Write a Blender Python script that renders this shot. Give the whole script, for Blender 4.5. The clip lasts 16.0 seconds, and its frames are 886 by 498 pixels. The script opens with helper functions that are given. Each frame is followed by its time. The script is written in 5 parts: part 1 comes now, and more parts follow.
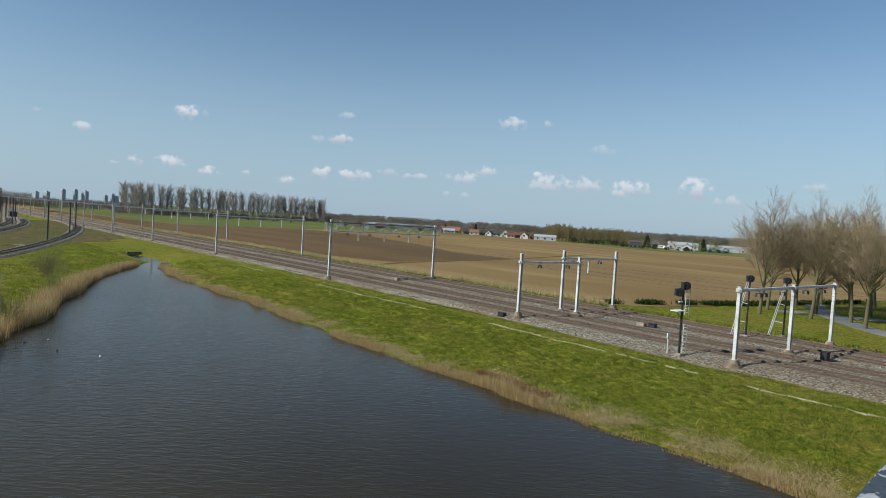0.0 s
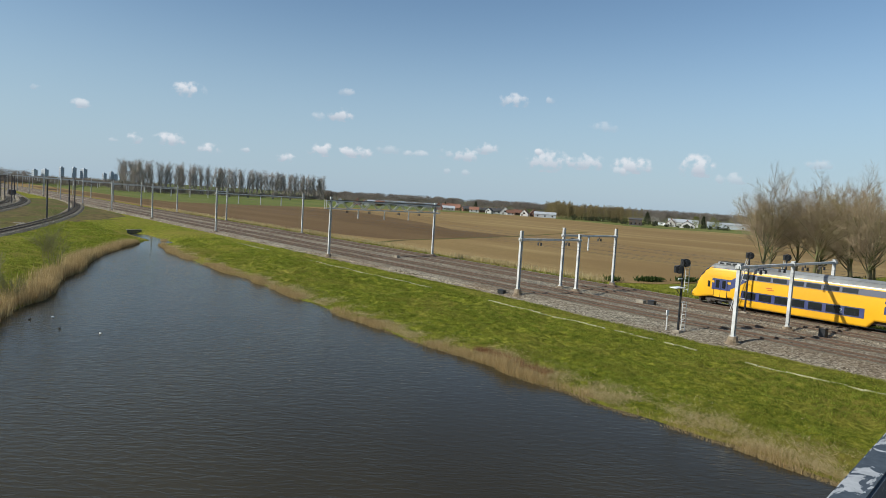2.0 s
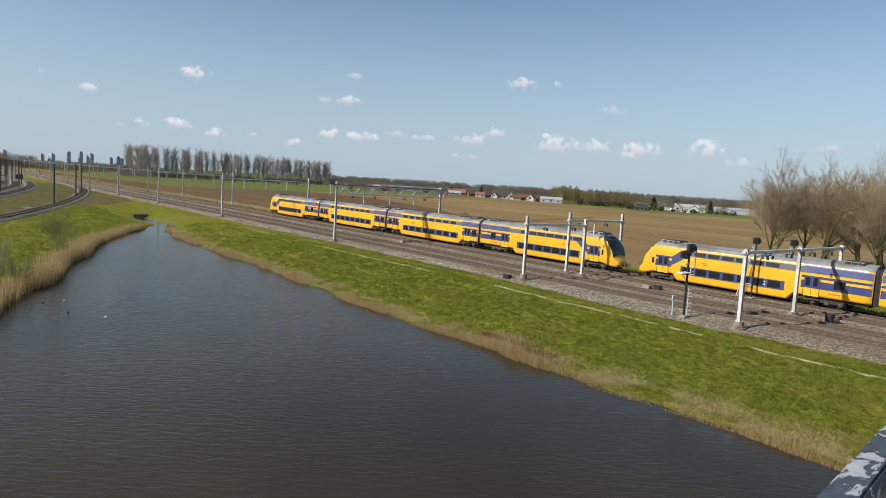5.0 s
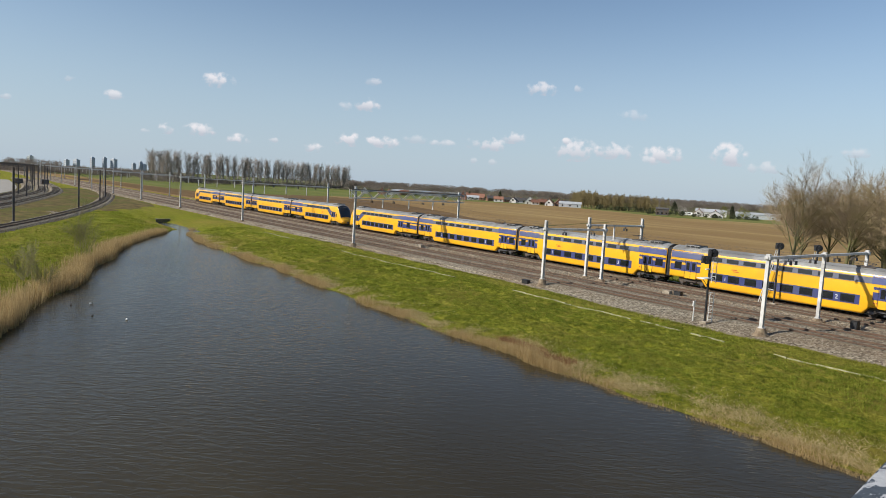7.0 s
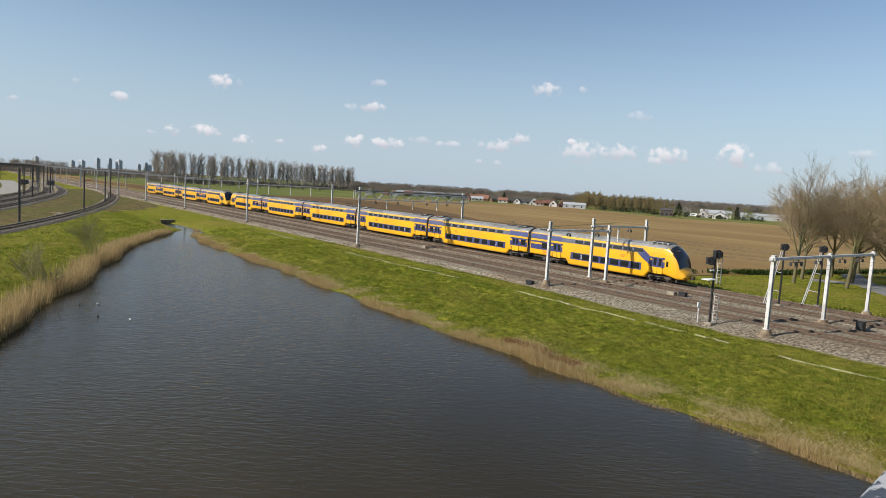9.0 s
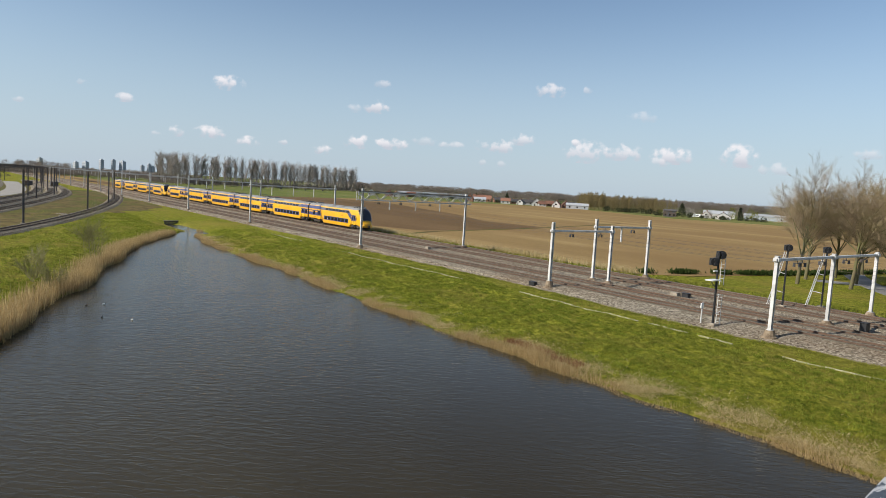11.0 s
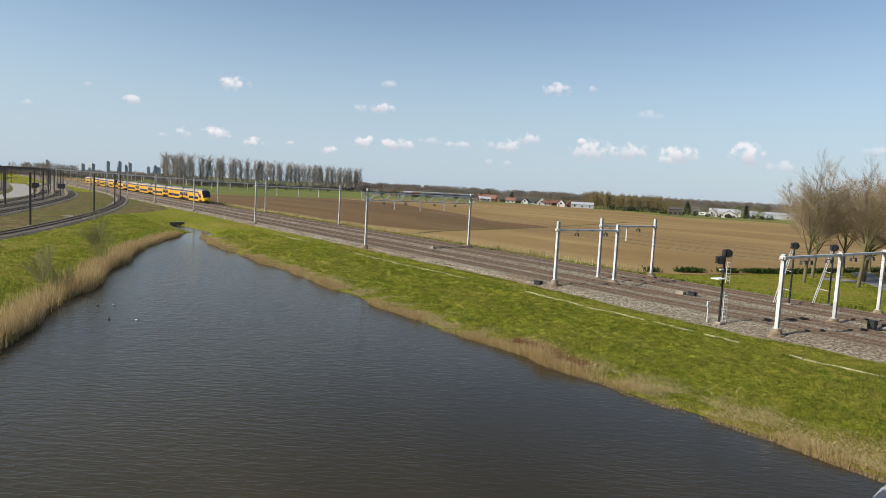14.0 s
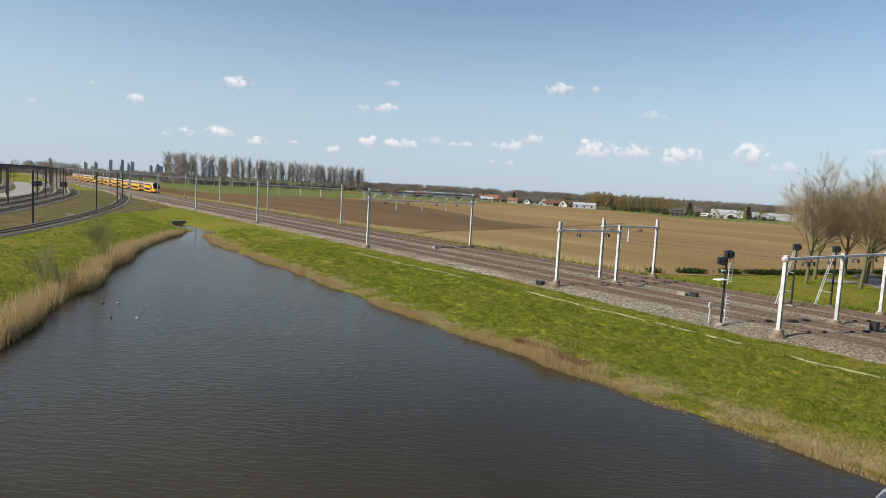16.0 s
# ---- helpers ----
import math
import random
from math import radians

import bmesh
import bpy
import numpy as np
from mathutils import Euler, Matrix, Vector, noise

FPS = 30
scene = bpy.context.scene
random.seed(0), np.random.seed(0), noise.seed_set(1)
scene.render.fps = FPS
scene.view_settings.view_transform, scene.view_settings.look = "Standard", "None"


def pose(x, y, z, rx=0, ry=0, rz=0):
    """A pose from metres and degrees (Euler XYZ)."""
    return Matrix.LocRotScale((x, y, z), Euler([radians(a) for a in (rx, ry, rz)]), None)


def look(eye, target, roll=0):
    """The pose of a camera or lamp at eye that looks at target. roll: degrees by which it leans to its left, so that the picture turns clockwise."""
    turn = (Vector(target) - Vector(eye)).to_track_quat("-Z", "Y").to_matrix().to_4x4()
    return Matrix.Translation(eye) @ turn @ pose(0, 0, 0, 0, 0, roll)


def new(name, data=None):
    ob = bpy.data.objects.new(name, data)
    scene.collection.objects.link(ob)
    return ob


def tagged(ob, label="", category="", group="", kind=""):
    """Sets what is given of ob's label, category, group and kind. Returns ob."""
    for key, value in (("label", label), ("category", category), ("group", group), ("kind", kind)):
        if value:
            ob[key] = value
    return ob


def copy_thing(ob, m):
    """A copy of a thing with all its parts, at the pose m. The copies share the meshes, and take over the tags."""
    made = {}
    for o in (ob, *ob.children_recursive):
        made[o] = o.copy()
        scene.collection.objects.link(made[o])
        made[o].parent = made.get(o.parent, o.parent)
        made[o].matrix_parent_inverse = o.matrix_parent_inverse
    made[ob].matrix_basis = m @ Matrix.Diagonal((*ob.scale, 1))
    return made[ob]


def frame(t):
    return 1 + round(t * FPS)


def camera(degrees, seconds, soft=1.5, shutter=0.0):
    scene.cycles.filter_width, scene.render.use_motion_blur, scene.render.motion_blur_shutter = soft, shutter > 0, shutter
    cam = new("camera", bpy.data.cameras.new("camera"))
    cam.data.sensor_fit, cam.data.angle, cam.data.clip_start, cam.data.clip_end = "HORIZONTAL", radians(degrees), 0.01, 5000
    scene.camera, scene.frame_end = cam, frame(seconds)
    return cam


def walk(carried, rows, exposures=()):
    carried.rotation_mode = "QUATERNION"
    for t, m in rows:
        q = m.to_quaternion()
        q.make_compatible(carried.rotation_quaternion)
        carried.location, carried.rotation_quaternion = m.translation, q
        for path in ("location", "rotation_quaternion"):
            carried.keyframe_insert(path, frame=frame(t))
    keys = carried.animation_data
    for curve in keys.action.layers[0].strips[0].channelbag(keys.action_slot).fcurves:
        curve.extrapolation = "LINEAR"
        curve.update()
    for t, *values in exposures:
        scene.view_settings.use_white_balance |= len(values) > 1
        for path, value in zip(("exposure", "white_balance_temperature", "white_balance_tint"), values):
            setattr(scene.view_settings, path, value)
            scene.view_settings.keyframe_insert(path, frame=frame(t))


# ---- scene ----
# ---------------------------------------------------------------- camera
# x runs along the railway, y across it, z = 0 at the foot of the catenary posts
EYE = (0.0, 0.0, 10.0)
cam = camera(67.36, 16.0, soft=0.85)
# seconds, heading from +y towards +x, tilt, roll (degrees)
TURNS = [
    (0.0, -50.693, -2.365, 3.563),
    (0.5, -50.682, -2.589, 3.532),
    (1.0, -50.671, -2.882, 3.562),
    (1.5, -50.642, -3.254, 3.578),
    (2.0, -50.568, -4.299, 3.482),
    (2.5, -50.548, -4.903, 3.514),
    (3.0, -50.650, -5.194, 3.505),
    (3.5, -50.732, -5.363, 3.496),
    (4.0, -50.819, -5.522, 3.512),
    (6.5, -51.944, -5.458, 3.413),
    (7.0, -52.598, -5.320, 3.452),
    (7.5, -52.802, -5.283, 3.479),
    (8.0, -52.876, -5.283, 3.481),
    (8.5, -52.933, -5.269, 3.452),
    (9.0, -52.952, -5.260, 3.448),
    (11.5, -53.287, -5.193, 3.357),
    (12.0, -53.354, -5.189, 3.303),
    (12.5, -53.419, -5.211, 3.351),
    (13.0, -53.498, -5.217, 3.345),
    (13.5, -53.581, -5.229, 3.073),
    (14.0, -53.640, -5.254, 3.074),
    (14.5, -53.674, -5.262, 2.991),
    (15.0, -53.723, -5.264, 3.017),
    (15.5, -53.760, -5.283, 3.223),
    (16.0, -53.792, -5.274, 3.294),
]


def aim(heading, tilt, roll):
    a, b = radians(heading), radians(tilt)
    ahead = Vector((math.sin(a) * math.cos(b), math.cos(a) * math.cos(b), math.sin(b)))
    return look(EYE, Vector(EYE) + ahead * 100, roll)


EXPOSURES = [(0.0, -0.05, 5900, 4), (1.0, -0.02, 5950, 4), (2.5, 0.07, 6100, 6), (4.0, 0.10, 6200, 8), (7.0, 0.15, 6350, 10), (16.0, 0.27, 6400, 10)]
walk(cam, [(t, aim(h, e, r)) for t, h, e, r in TURNS], EXPOSURES)

# ---------------------------------------------------------------- light
SUN_ELEVATION, SUN_TOWARDS = radians(33), Vector((0.325, 0.946, 0)).normalized()
world = bpy.data.worlds.new("sky")
scene.world = world
world.use_nodes = True
wn, wl = world.node_tree.nodes, world.node_tree.links
wn.clear()
sky = wn.new("ShaderNodeTexSky")
sky.sky_type, sky.sun_disc = "NISHITA", False
sky.sun_elevation = SUN_ELEVATION
sky.sun_rotation = math.atan2(-SUN_TOWARDS.x, -SUN_TOWARDS.y)
sky.altitude, sky.air_density, sky.dust_density, sky.ozone_density = 0.0, 1.0, 0.5, 1.6
bg = wn.new("ShaderNodeBackground")
bg.inputs["Strength"].default_value = 0.1
wo = wn.new("ShaderNodeOutputWorld")
# pale haze that thickens evenly towards the horizon
way = wn.new("ShaderNodeTexCoord")
up = wn.new("ShaderNodeSeparateXYZ")
wl.new(way.outputs["Generated"], up.inputs[0])
thin = wn.new("ShaderNodeMapRange")
thin.interpolation_type = "SMOOTHERSTEP"
thin.inputs[1].default_value, thin.inputs[2].default_value = -0.05, 0.34
thin.inputs[3].default_value, thin.inputs[4].default_value = 0.82, 0.0
wl.new(up.outputs[2], thin.inputs[0])
haze = wn.new("ShaderNodeMix")
haze.data_type = "RGBA"
haze.inputs[7].default_value = (4.0, 5.0, 6.05, 1)
wl.new(thin.outputs[0], haze.inputs[0])
wl.new(sky.outputs[0], haze.inputs[6])
wl.new(haze.outputs[2], bg.inputs[0])
wl.new(bg.outputs[0], wo.inputs[0])
sun = new("sun", bpy.data.lights.new("sun", "SUN"))
sun.data.energy, sun.data.angle, sun.data.color = 5.0, radians(0.53), (1.0, 0.94, 0.83)
sun.matrix_world = look((0, 0, 60), Vector((0, 0, 60)) + SUN_TOWARDS * math.cos(SUN_ELEVATION) - Vector((0, 0, math.sin(SUN_ELEVATION))))

# ---------------------------------------------------------------- materials
def nodes_of(m):
    m.use_nodes = True
    n, l = m.node_tree.nodes, m.node_tree.links
    return n, l, n["Principled BSDF"]


def ramp_between(n, l, fac, stops):
    r = n.new("ShaderNodeValToRGB")
    el = r.color_ramp.elements
    while len(el) < len(stops):
        el.new(0.5)
    for e, (p, c) in zip(el, stops):
        e.position, e.color = p, (*c, 1)
    l.new(fac, r.inputs[0])
    return r.outputs[0]


def noise_at(n, l, scale, detail=4, rough=0.6, stretch=None, warp=0.0):
    pos = n.new("ShaderNodeTexCoord").outputs["Object"]
    if stretch:
        mp = n.new("ShaderNodeMapping")
        mp.inputs["Scale"].default_value = stretch
        l.new(pos, mp.inputs[0])
        pos = mp.outputs[0]
    t = n.new("ShaderNodeTexNoise")
    t.inputs["Scale"].default_value, t.inputs["Detail"].default_value, t.inputs["Roughness"].default_value = scale, detail, rough
    t.inputs["Distortion"].default_value = warp
    l.new(pos, t.inputs["Vector"])
    return t.outputs["Fac"]


def mix_colour(n, l, fac, a, b, mode="MIX"):
    m = n.new("ShaderNodeMix")
    m.data_type, m.blend_type = "RGBA", mode
    for v, i in ((fac, 0), (a, 6), (b, 7)):
        if isinstance(v, (int, float)):
            m.inputs[i].default_value = v
        elif isinstance(v, tuple):
            m.inputs[i].default_value = (*v, 1)
        else:
            l.new(v, m.inputs[i])
    return m.outputs[2]


def bump(n, l, b, height, strength, distance=0.05):
    k = n.new("ShaderNodeBump")
    k.inputs["Strength"].default_value, k.inputs["Distance"].default_value = strength, distance
    l.new(height, k.inputs["Height"])
    l.new(k.outputs[0], b.inputs["Normal"])


def surface(name, c1, c2, scale=3.0, rough=0.8, metal=0.0, c3=None, coarse=0.2, grain=0.0, stretch=None, spec=0.5, rnd=0.0):
    """Two tones at a fine scale, a third at a coarse one, and relief."""
    m = bpy.data.materials.new(name)
    n, l, b = nodes_of(m)
    fine = noise_at(n, l, scale, 5, 0.65, stretch)
    col = ramp_between(n, l, fine, [(0.32, c1), (0.68, c2)])
    if c3:
        big = noise_at(n, l, scale * coarse, 4, 0.6, stretch, 0.4)
        f = ramp_between(n, l, big, [(0.45, (0, 0, 0)), (0.62, (1, 1, 1))])
        col = mix_colour(n, l, f, col, c3)
    if rnd:
        oi = n.new("ShaderNodeObjectInfo")
        hs = n.new("ShaderNodeHueSaturation")
        mr = n.new("ShaderNodeMapRange")
        mr.inputs[3].default_value, mr.inputs[4].default_value = 1 - rnd, 1 + rnd
        l.new(oi.outputs["Random"], mr.inputs[0])
        l.new(mr.outputs[0], hs.inputs["Value"])
        l.new(col, hs.inputs["Color"])
        col = hs.outputs[0]
    l.new(col, b.inputs["Base Color"])
    b.inputs["Roughness"].default_value, b.inputs["Metallic"].default_value = rough, metal
    b.inputs["Specular IOR Level"].default_value = spec
    if grain:
        bump(n, l, b, fine, grain)
    return m


def grass_material():
    m = bpy.data.materials.new("meadow grass")
    n, l, b = nodes_of(m)
    fine = noise_at(n, l, 2.4, 8, 0.75)
    mid = noise_at(n, l, 1.5, 4, 0.65, (0.75, 1.0, 1.0), 0.4)
    big = noise_at(n, l, 0.12, 5, 0.65, (0.5, 1.0, 1.0), 0.4)
    c = ramp_between(n, l, fine, [(0.34, (0.07, 0.085, 0.010)), (0.5, (0.235, 0.24, 0.024)), (0.68, (0.44, 0.39, 0.072))])
    # darker clumps put the shade of hollows between lumps into the colour
    c = mix_colour(n, l, ramp_between(n, l, mid, [(0.38, (0.55, 0.55, 0.55)), (0.55, (0, 0, 0))]), c, (0.09, 0.12, 0.012))
    c = mix_colour(n, l, ramp_between(n, l, big, [(0.46, (0, 0, 0)), (0.66, (0.6, 0.6, 0.6))]), c, (0.30, 0.225, 0.06))
    l.new(c, b.inputs["Base Color"])
    b.inputs["Roughness"].default_value, b.inputs["Specular IOR Level"].default_value = 0.95, 0.04
    add = n.new("ShaderNodeMath")
    l.new(fine, add.inputs[0])
    l.new(mid, add.inputs[1])
    bump(n, l, b, add.outputs[0], 1.0, 0.45)
    return m


def field_material(name, tones, furrow=True):
    m = bpy.data.materials.new(name)
    n, l, b = nodes_of(m)
    fine = noise_at(n, l, 1.2, 8, 0.75)
    rows_ = noise_at(n, l, 0.05, 5, 0.6, (0.12, 1.6, 1.0), 0.3)
    big = noise_at(n, l, 0.012, 4, 0.55, (0.5, 1.5, 1.0), 0.4)
    c = ramp_between(n, l, fine, [(0.3, tones[0]), (0.7, tones[1])])
    c = mix_colour(n, l, ramp_between(n, l, rows_, [(0.42, (0, 0, 0)), (0.66, (0.5, 0.5, 0.5))]), c, tones[2])
    c = mix_colour(n, l, ramp_between(n, l, big, [(0.40, (0, 0, 0)), (0.58, (0.9, 0.9, 0.9))]), c, tones[3])
    l.new(c, b.inputs["Base Color"])
    b.inputs["Roughness"].default_value, b.inputs["Specular IOR Level"].default_value = 0.95, 0.1
    bump(n, l, b, fine, 0.8, 0.25)
    return m


def water_material():
    m = bpy.data.materials.new("pond water")
    n, l, b = nodes_of(m)
    b.inputs["Base Color"].default_value = (0.024, 0.021, 0.017, 1)
    b.inputs["Roughness"].default_value, b.inputs["IOR"].default_value = 0.10, 1.33
    b.inputs["Specular IOR Level"].default_value = 0.21
    calm = noise_at(n, l, 0.035, 3, 0.5, (0.6, 1.0, 1.0), 0.6)
    c = ramp_between(n, l, calm, [(0.4, (0.033, 0.026, 0.0135)), (0.65, (0.048, 0.038, 0.0195))])
    l.new(c, b.inputs["Base Color"])
    pos = n.new("ShaderNodeTexCoord").outputs["Object"]
    mp = n.new("ShaderNodeMapping")
    tn = n.new("ShaderNodeMapping")
    tn.inputs["Rotation"].default_value = (0, 0, radians(-50))
    l.new(pos, tn.inputs[0])
    mp.inputs["Scale"].default_value = (0.8, 2.1, 1.0)
    l.new(tn.outputs[0], mp.inputs[0])
    waves = n.new("ShaderNodeTexNoise")
    waves.inputs["Scale"].default_value, waves.inputs["Detail"].default_value = 1.5, 5
    waves.inputs["Distortion"].default_value = 0.5
    l.new(mp.outputs[0], waves.inputs["Vector"])
    k = n.new("ShaderNodeBump")
    k.inputs["Distance"].default_value = 0.045
    l.new(ramp_between(n, l, calm, [(0.36, (0.35, 0.35, 0.35)), (0.6, (1, 1, 1))]), k.inputs["Strength"])
    l.new(waves.outputs["Fac"], k.inputs["Height"])
    l.new(k.outputs[0], b.inputs["Normal"])
    return m


def ballast_material():
    m = bpy.data.materials.new("track ballast")
    n, l, b = nodes_of(m)
    pos = n.new("ShaderNodeTexCoord").outputs["Object"]
    v = n.new("ShaderNodeTexVoronoi")
    v.inputs["Scale"].default_value = 7.0
    l.new(pos, v.inputs["Vector"])
    fine = noise_at(n, l, 2.2, 8, 0.8)
    big = noise_at(n, l, 0.25, 4, 0.6, (0.25, 1.0, 1.0), 0.3)
    c = ramp_between(n, l, v.outputs["Color"], [(0.1, (0.055, 0.045, 0.031)), (0.45, (0.24, 0.202, 0.142)), (0.95, (0.56, 0.49, 0.375))])
    c = mix_colour(n, l, ramp_between(n, l, fine, [(0.4, (0, 0, 0)), (0.7, (0.6, 0.6, 0.6))]), c, (0.15, 0.122, 0.092))
    c = mix_colour(n, l, ramp_between(n, l, big, [(0.42, (0, 0, 0)), (0.65, (0.45, 0.45, 0.45))]), c, (0.15, 0.092, 0.05))
    l.new(c, b.inputs["Base Color"])
    b.inputs["Roughness"].default_value, b.inputs["Specular IOR Level"].default_value = 0.95, 0.2
    bump(n, l, b, v.outputs["Distance"], 1.0, 0.10)
    return m


def straw_material(name, dark, light, patchy=False):
    m = bpy.data.materials.new(name)
    n, l, b = nodes_of(m)
    g = n.new("ShaderNodeNewGeometry")
    c = ramp_between(n, l, g.outputs["Random Per Island"], [(0.0, dark), (1.0, light)])
    if patchy:      # dark clumps painted in as shaded hollows, and wide worn yellow patches
        lump = noise_at(n, l, 1.5, 4, 0.65, (0.75, 1.0, 1.0), 0.4)
        c = mix_colour(n, l, ramp_between(n, l, lump, [(0.38, (0.6, 0.6, 0.6)), (0.55, (0, 0, 0))]), c, tuple(v * 0.6 for v in dark))
        worn = noise_at(n, l, 0.16, 5, 0.62, (0.5, 1.0, 1.0), 0.4)
        c = mix_colour(n, l, ramp_between(n, l, worn, [(0.50, (0, 0, 0)), (0.68, (0.4, 0.4, 0.4))]), c, (0.38, 0.30, 0.08))
    l.new(c, b.inputs["Base Color"])
    b.inputs["Roughness"].default_value, b.inputs["Specular IOR Level"].default_value = 0.9, 0.15
    # thin blades let light through
    tl, mx = n.new("ShaderNodeBsdfTranslucent"), n.new("ShaderNodeMixShader")
    mx.inputs[0].default_value = 0.45
    l.new(c, tl.inputs[0])
    l.new(b.outputs[0], mx.inputs[1])
    l.new(tl.outputs[0], mx.inputs[2])
    l.new(mx.outputs[0], n["Material Output"].inputs[0])
    return m


def peeling_material():
    m = bpy.data.materials.new("peeling rail paint")
    n, l, b = nodes_of(m)
    flakes = noise_at(n, l, 12.0, 7, 0.62, (1.0, 0.5, 1.0), 1.0)
    grime = noise_at(n, l, 30.0, 6, 0.7)
    paint = ramp_between(n, l, grime, [(0.3, (0.045, 0.055, 0.068)), (0.7, (0.085, 0.10, 0.12))])
    bare = ramp_between(n, l, grime, [(0.3, (0.33, 0.33, 0.34)), (0.7, (0.50, 0.50, 0.50))])
    f = ramp_between(n, l, flakes, [(0.535, (0, 0, 0)), (0.555, (1, 1, 1))])
    l.new(mix_colour(n, l, f, paint, bare), b.inputs["Base Color"])
    b.inputs["Roughness"].default_value, b.inputs["Specular IOR Level"].default_value = 0.75, 0.25
    bump(n, l, b, f, 0.5, 0.002)
    return m


GRASS = grass_material()
FIELD = field_material("ploughed clay soil", ((0.18, 0.118, 0.045), (0.345, 0.235, 0.098), (0.42, 0.30, 0.135), (0.23, 0.145, 0.06)))
FARGREEN = field_material("winter wheat", ((0.085, 0.11, 0.022), (0.145, 0.17, 0.038), (0.12, 0.14, 0.032), (0.17, 0.17, 0.05)))
STUBBLE = field_material("dry field edge", ((0.20, 0.15, 0.08), (0.30, 0.23, 0.13), (0.24, 0.18, 0.09), (0.17, 0.16, 0.06)))
WATER = water_material()
BALLAST = ballast_material()
REED = straw_material("dry reed", (0.31, 0.215, 0.09), (0.62, 0.47, 0.245))
BLADES = straw_material("grass blades", (0.11, 0.13, 0.015), (0.36, 0.37, 0.055), True)
MEADOW = straw_material("lush meadow blades", (0.12, 0.155, 0.015), (0.35, 0.39, 0.055), True)
DRYGRASS = straw_material("bleached grass", (0.36, 0.28, 0.12), (0.68, 0.55, 0.31))
RUST = surface("rusty rail side", (0.05, 0.031, 0.02), (0.105, 0.063, 0.038), 2.0, 0.85, 0.0, (0.09, 0.05, 0.03))
RAILTOP = surface("polished rail head", (0.09, 0.069, 0.05), (0.18, 0.145, 0.11), 1.0, 0.5, 0.4)
SLEEPER = surface("sleeper concrete", (0.095, 0.078, 0.054), (0.19, 0.16, 0.115), 2.0, 0.9, 0.0, (0.11, 0.075, 0.044))
GALV = surface("galvanised steel", (0.52, 0.51, 0.49), (0.66, 0.65, 0.63), 2.0, 0.55, 0.1, (0.43, 0.42, 0.40), 0.3)
DARKSTEEL = surface("dark weathered steel", (0.045, 0.045, 0.05), (0.085, 0.085, 0.09), 2.0, 0.6, 0.2, (0.10, 0.07, 0.05))
CONCRETE = surface("cast concrete", (0.27, 0.23, 0.175), (0.38, 0.33, 0.26), 3.0, 0.9, 0.0, (0.20, 0.165, 0.12), 0.3, 0.3)
PLINTH = surface("stained plinth concrete", (0.19, 0.14, 0.09), (0.30, 0.235, 0.16), 3.0, 0.9, 0.0, (0.13, 0.09, 0.055), 0.4, 0.3)
BLACK = surface("black lacquer", (0.010, 0.010, 0.011), (0.020, 0.020, 0.022), 4.0, 0.5)
ASPHALT = surface("grey asphalt", (0.13, 0.13, 0.13), (0.20, 0.195, 0.19), 2.0, 0.9, 0.0, (0.23, 0.22, 0.21), 0.1)
YELLOW = surface("train yellow paint", (0.76, 0.385, 0.010), (0.82, 0.43, 0.013), 0.7, 0.32, 0.0, (0.72, 0.36, 0.016), 0.3)
BLUE = surface("train blue paint", (0.035, 0.044, 0.145), (0.05, 0.06, 0.18), 0.8, 0.3, 0.0, (0.065, 0.075, 0.165), 0.3)
for paint in (YELLOW, BLUE):      # clear lacquer over the paint
    lacquer = paint.node_tree.nodes["Principled BSDF"]
    lacquer.inputs["Coat Weight"].default_value, lacquer.inputs["Coat Roughness"].default_value = 0.4, 0.15
BANDGREY = surface("train grey-blue band", (0.10, 0.11, 0.16), (0.15, 0.16, 0.21), 0.8, 0.35, 0.0, (0.12, 0.12, 0.15), 0.3)
ROOFGREY = surface("train roof grey", (0.22, 0.22, 0.215), (0.32, 0.315, 0.30), 1.0, 0.55, 0.0, (0.17, 0.165, 0.155), 0.3, 0.1)
UNDER = surface("underframe grime", (0.022, 0.018, 0.015), (0.05, 0.042, 0.035), 2.0, 0.85, 0.0, (0.07, 0.055, 0.04))
GANGWAY = surface("gangway rubber", (0.014, 0.014, 0.015), (0.024, 0.024, 0.025), 3.0, 0.8)
GLASS = surface("tinted window glass", (0.010, 0.012, 0.014), (0.018, 0.020, 0.024), 0.5, 0.06, 0.0, None, 0.2, 0.0, None, 0.8)
BARK = surface("bare twig bark", (0.20, 0.145, 0.09), (0.32, 0.235, 0.15), 1.5, 0.9, 0.0, (0.25, 0.20, 0.10))
GREYBARK = surface("grey poplar bark", (0.26, 0.225, 0.195), (0.40, 0.35, 0.305), 1.0, 0.9)
TRUNK = surface("mossy trunk bark", (0.085, 0.07, 0.038), (0.15, 0.125, 0.065), 2.0, 0.95, 0.0, (0.125, 0.125, 0.042), 0.3, 0.4)
WHITE = surface("white enamel", (0.66, 0.66, 0.64), (0.78, 0.78, 0.76), 3.0, 0.5)
PEELING = peeling_material()


# ---------------------------------------------------------------- mesh tools
def mesh_ob(name, verts, faces, material, parent=None, label="", smooth=False):
    me = bpy.data.meshes.new(name)
    me.from_pydata([tuple(v) for v in verts], [], faces)
    for m in material if isinstance(material, (list, tuple)) else [material]:
        me.materials.append(m)
    if smooth:
        me.polygons.foreach_set("use_smooth", [True] * len(me.polygons))
    ob = new(name, me)
    ob.parent = parent
    return tagged(ob, label)


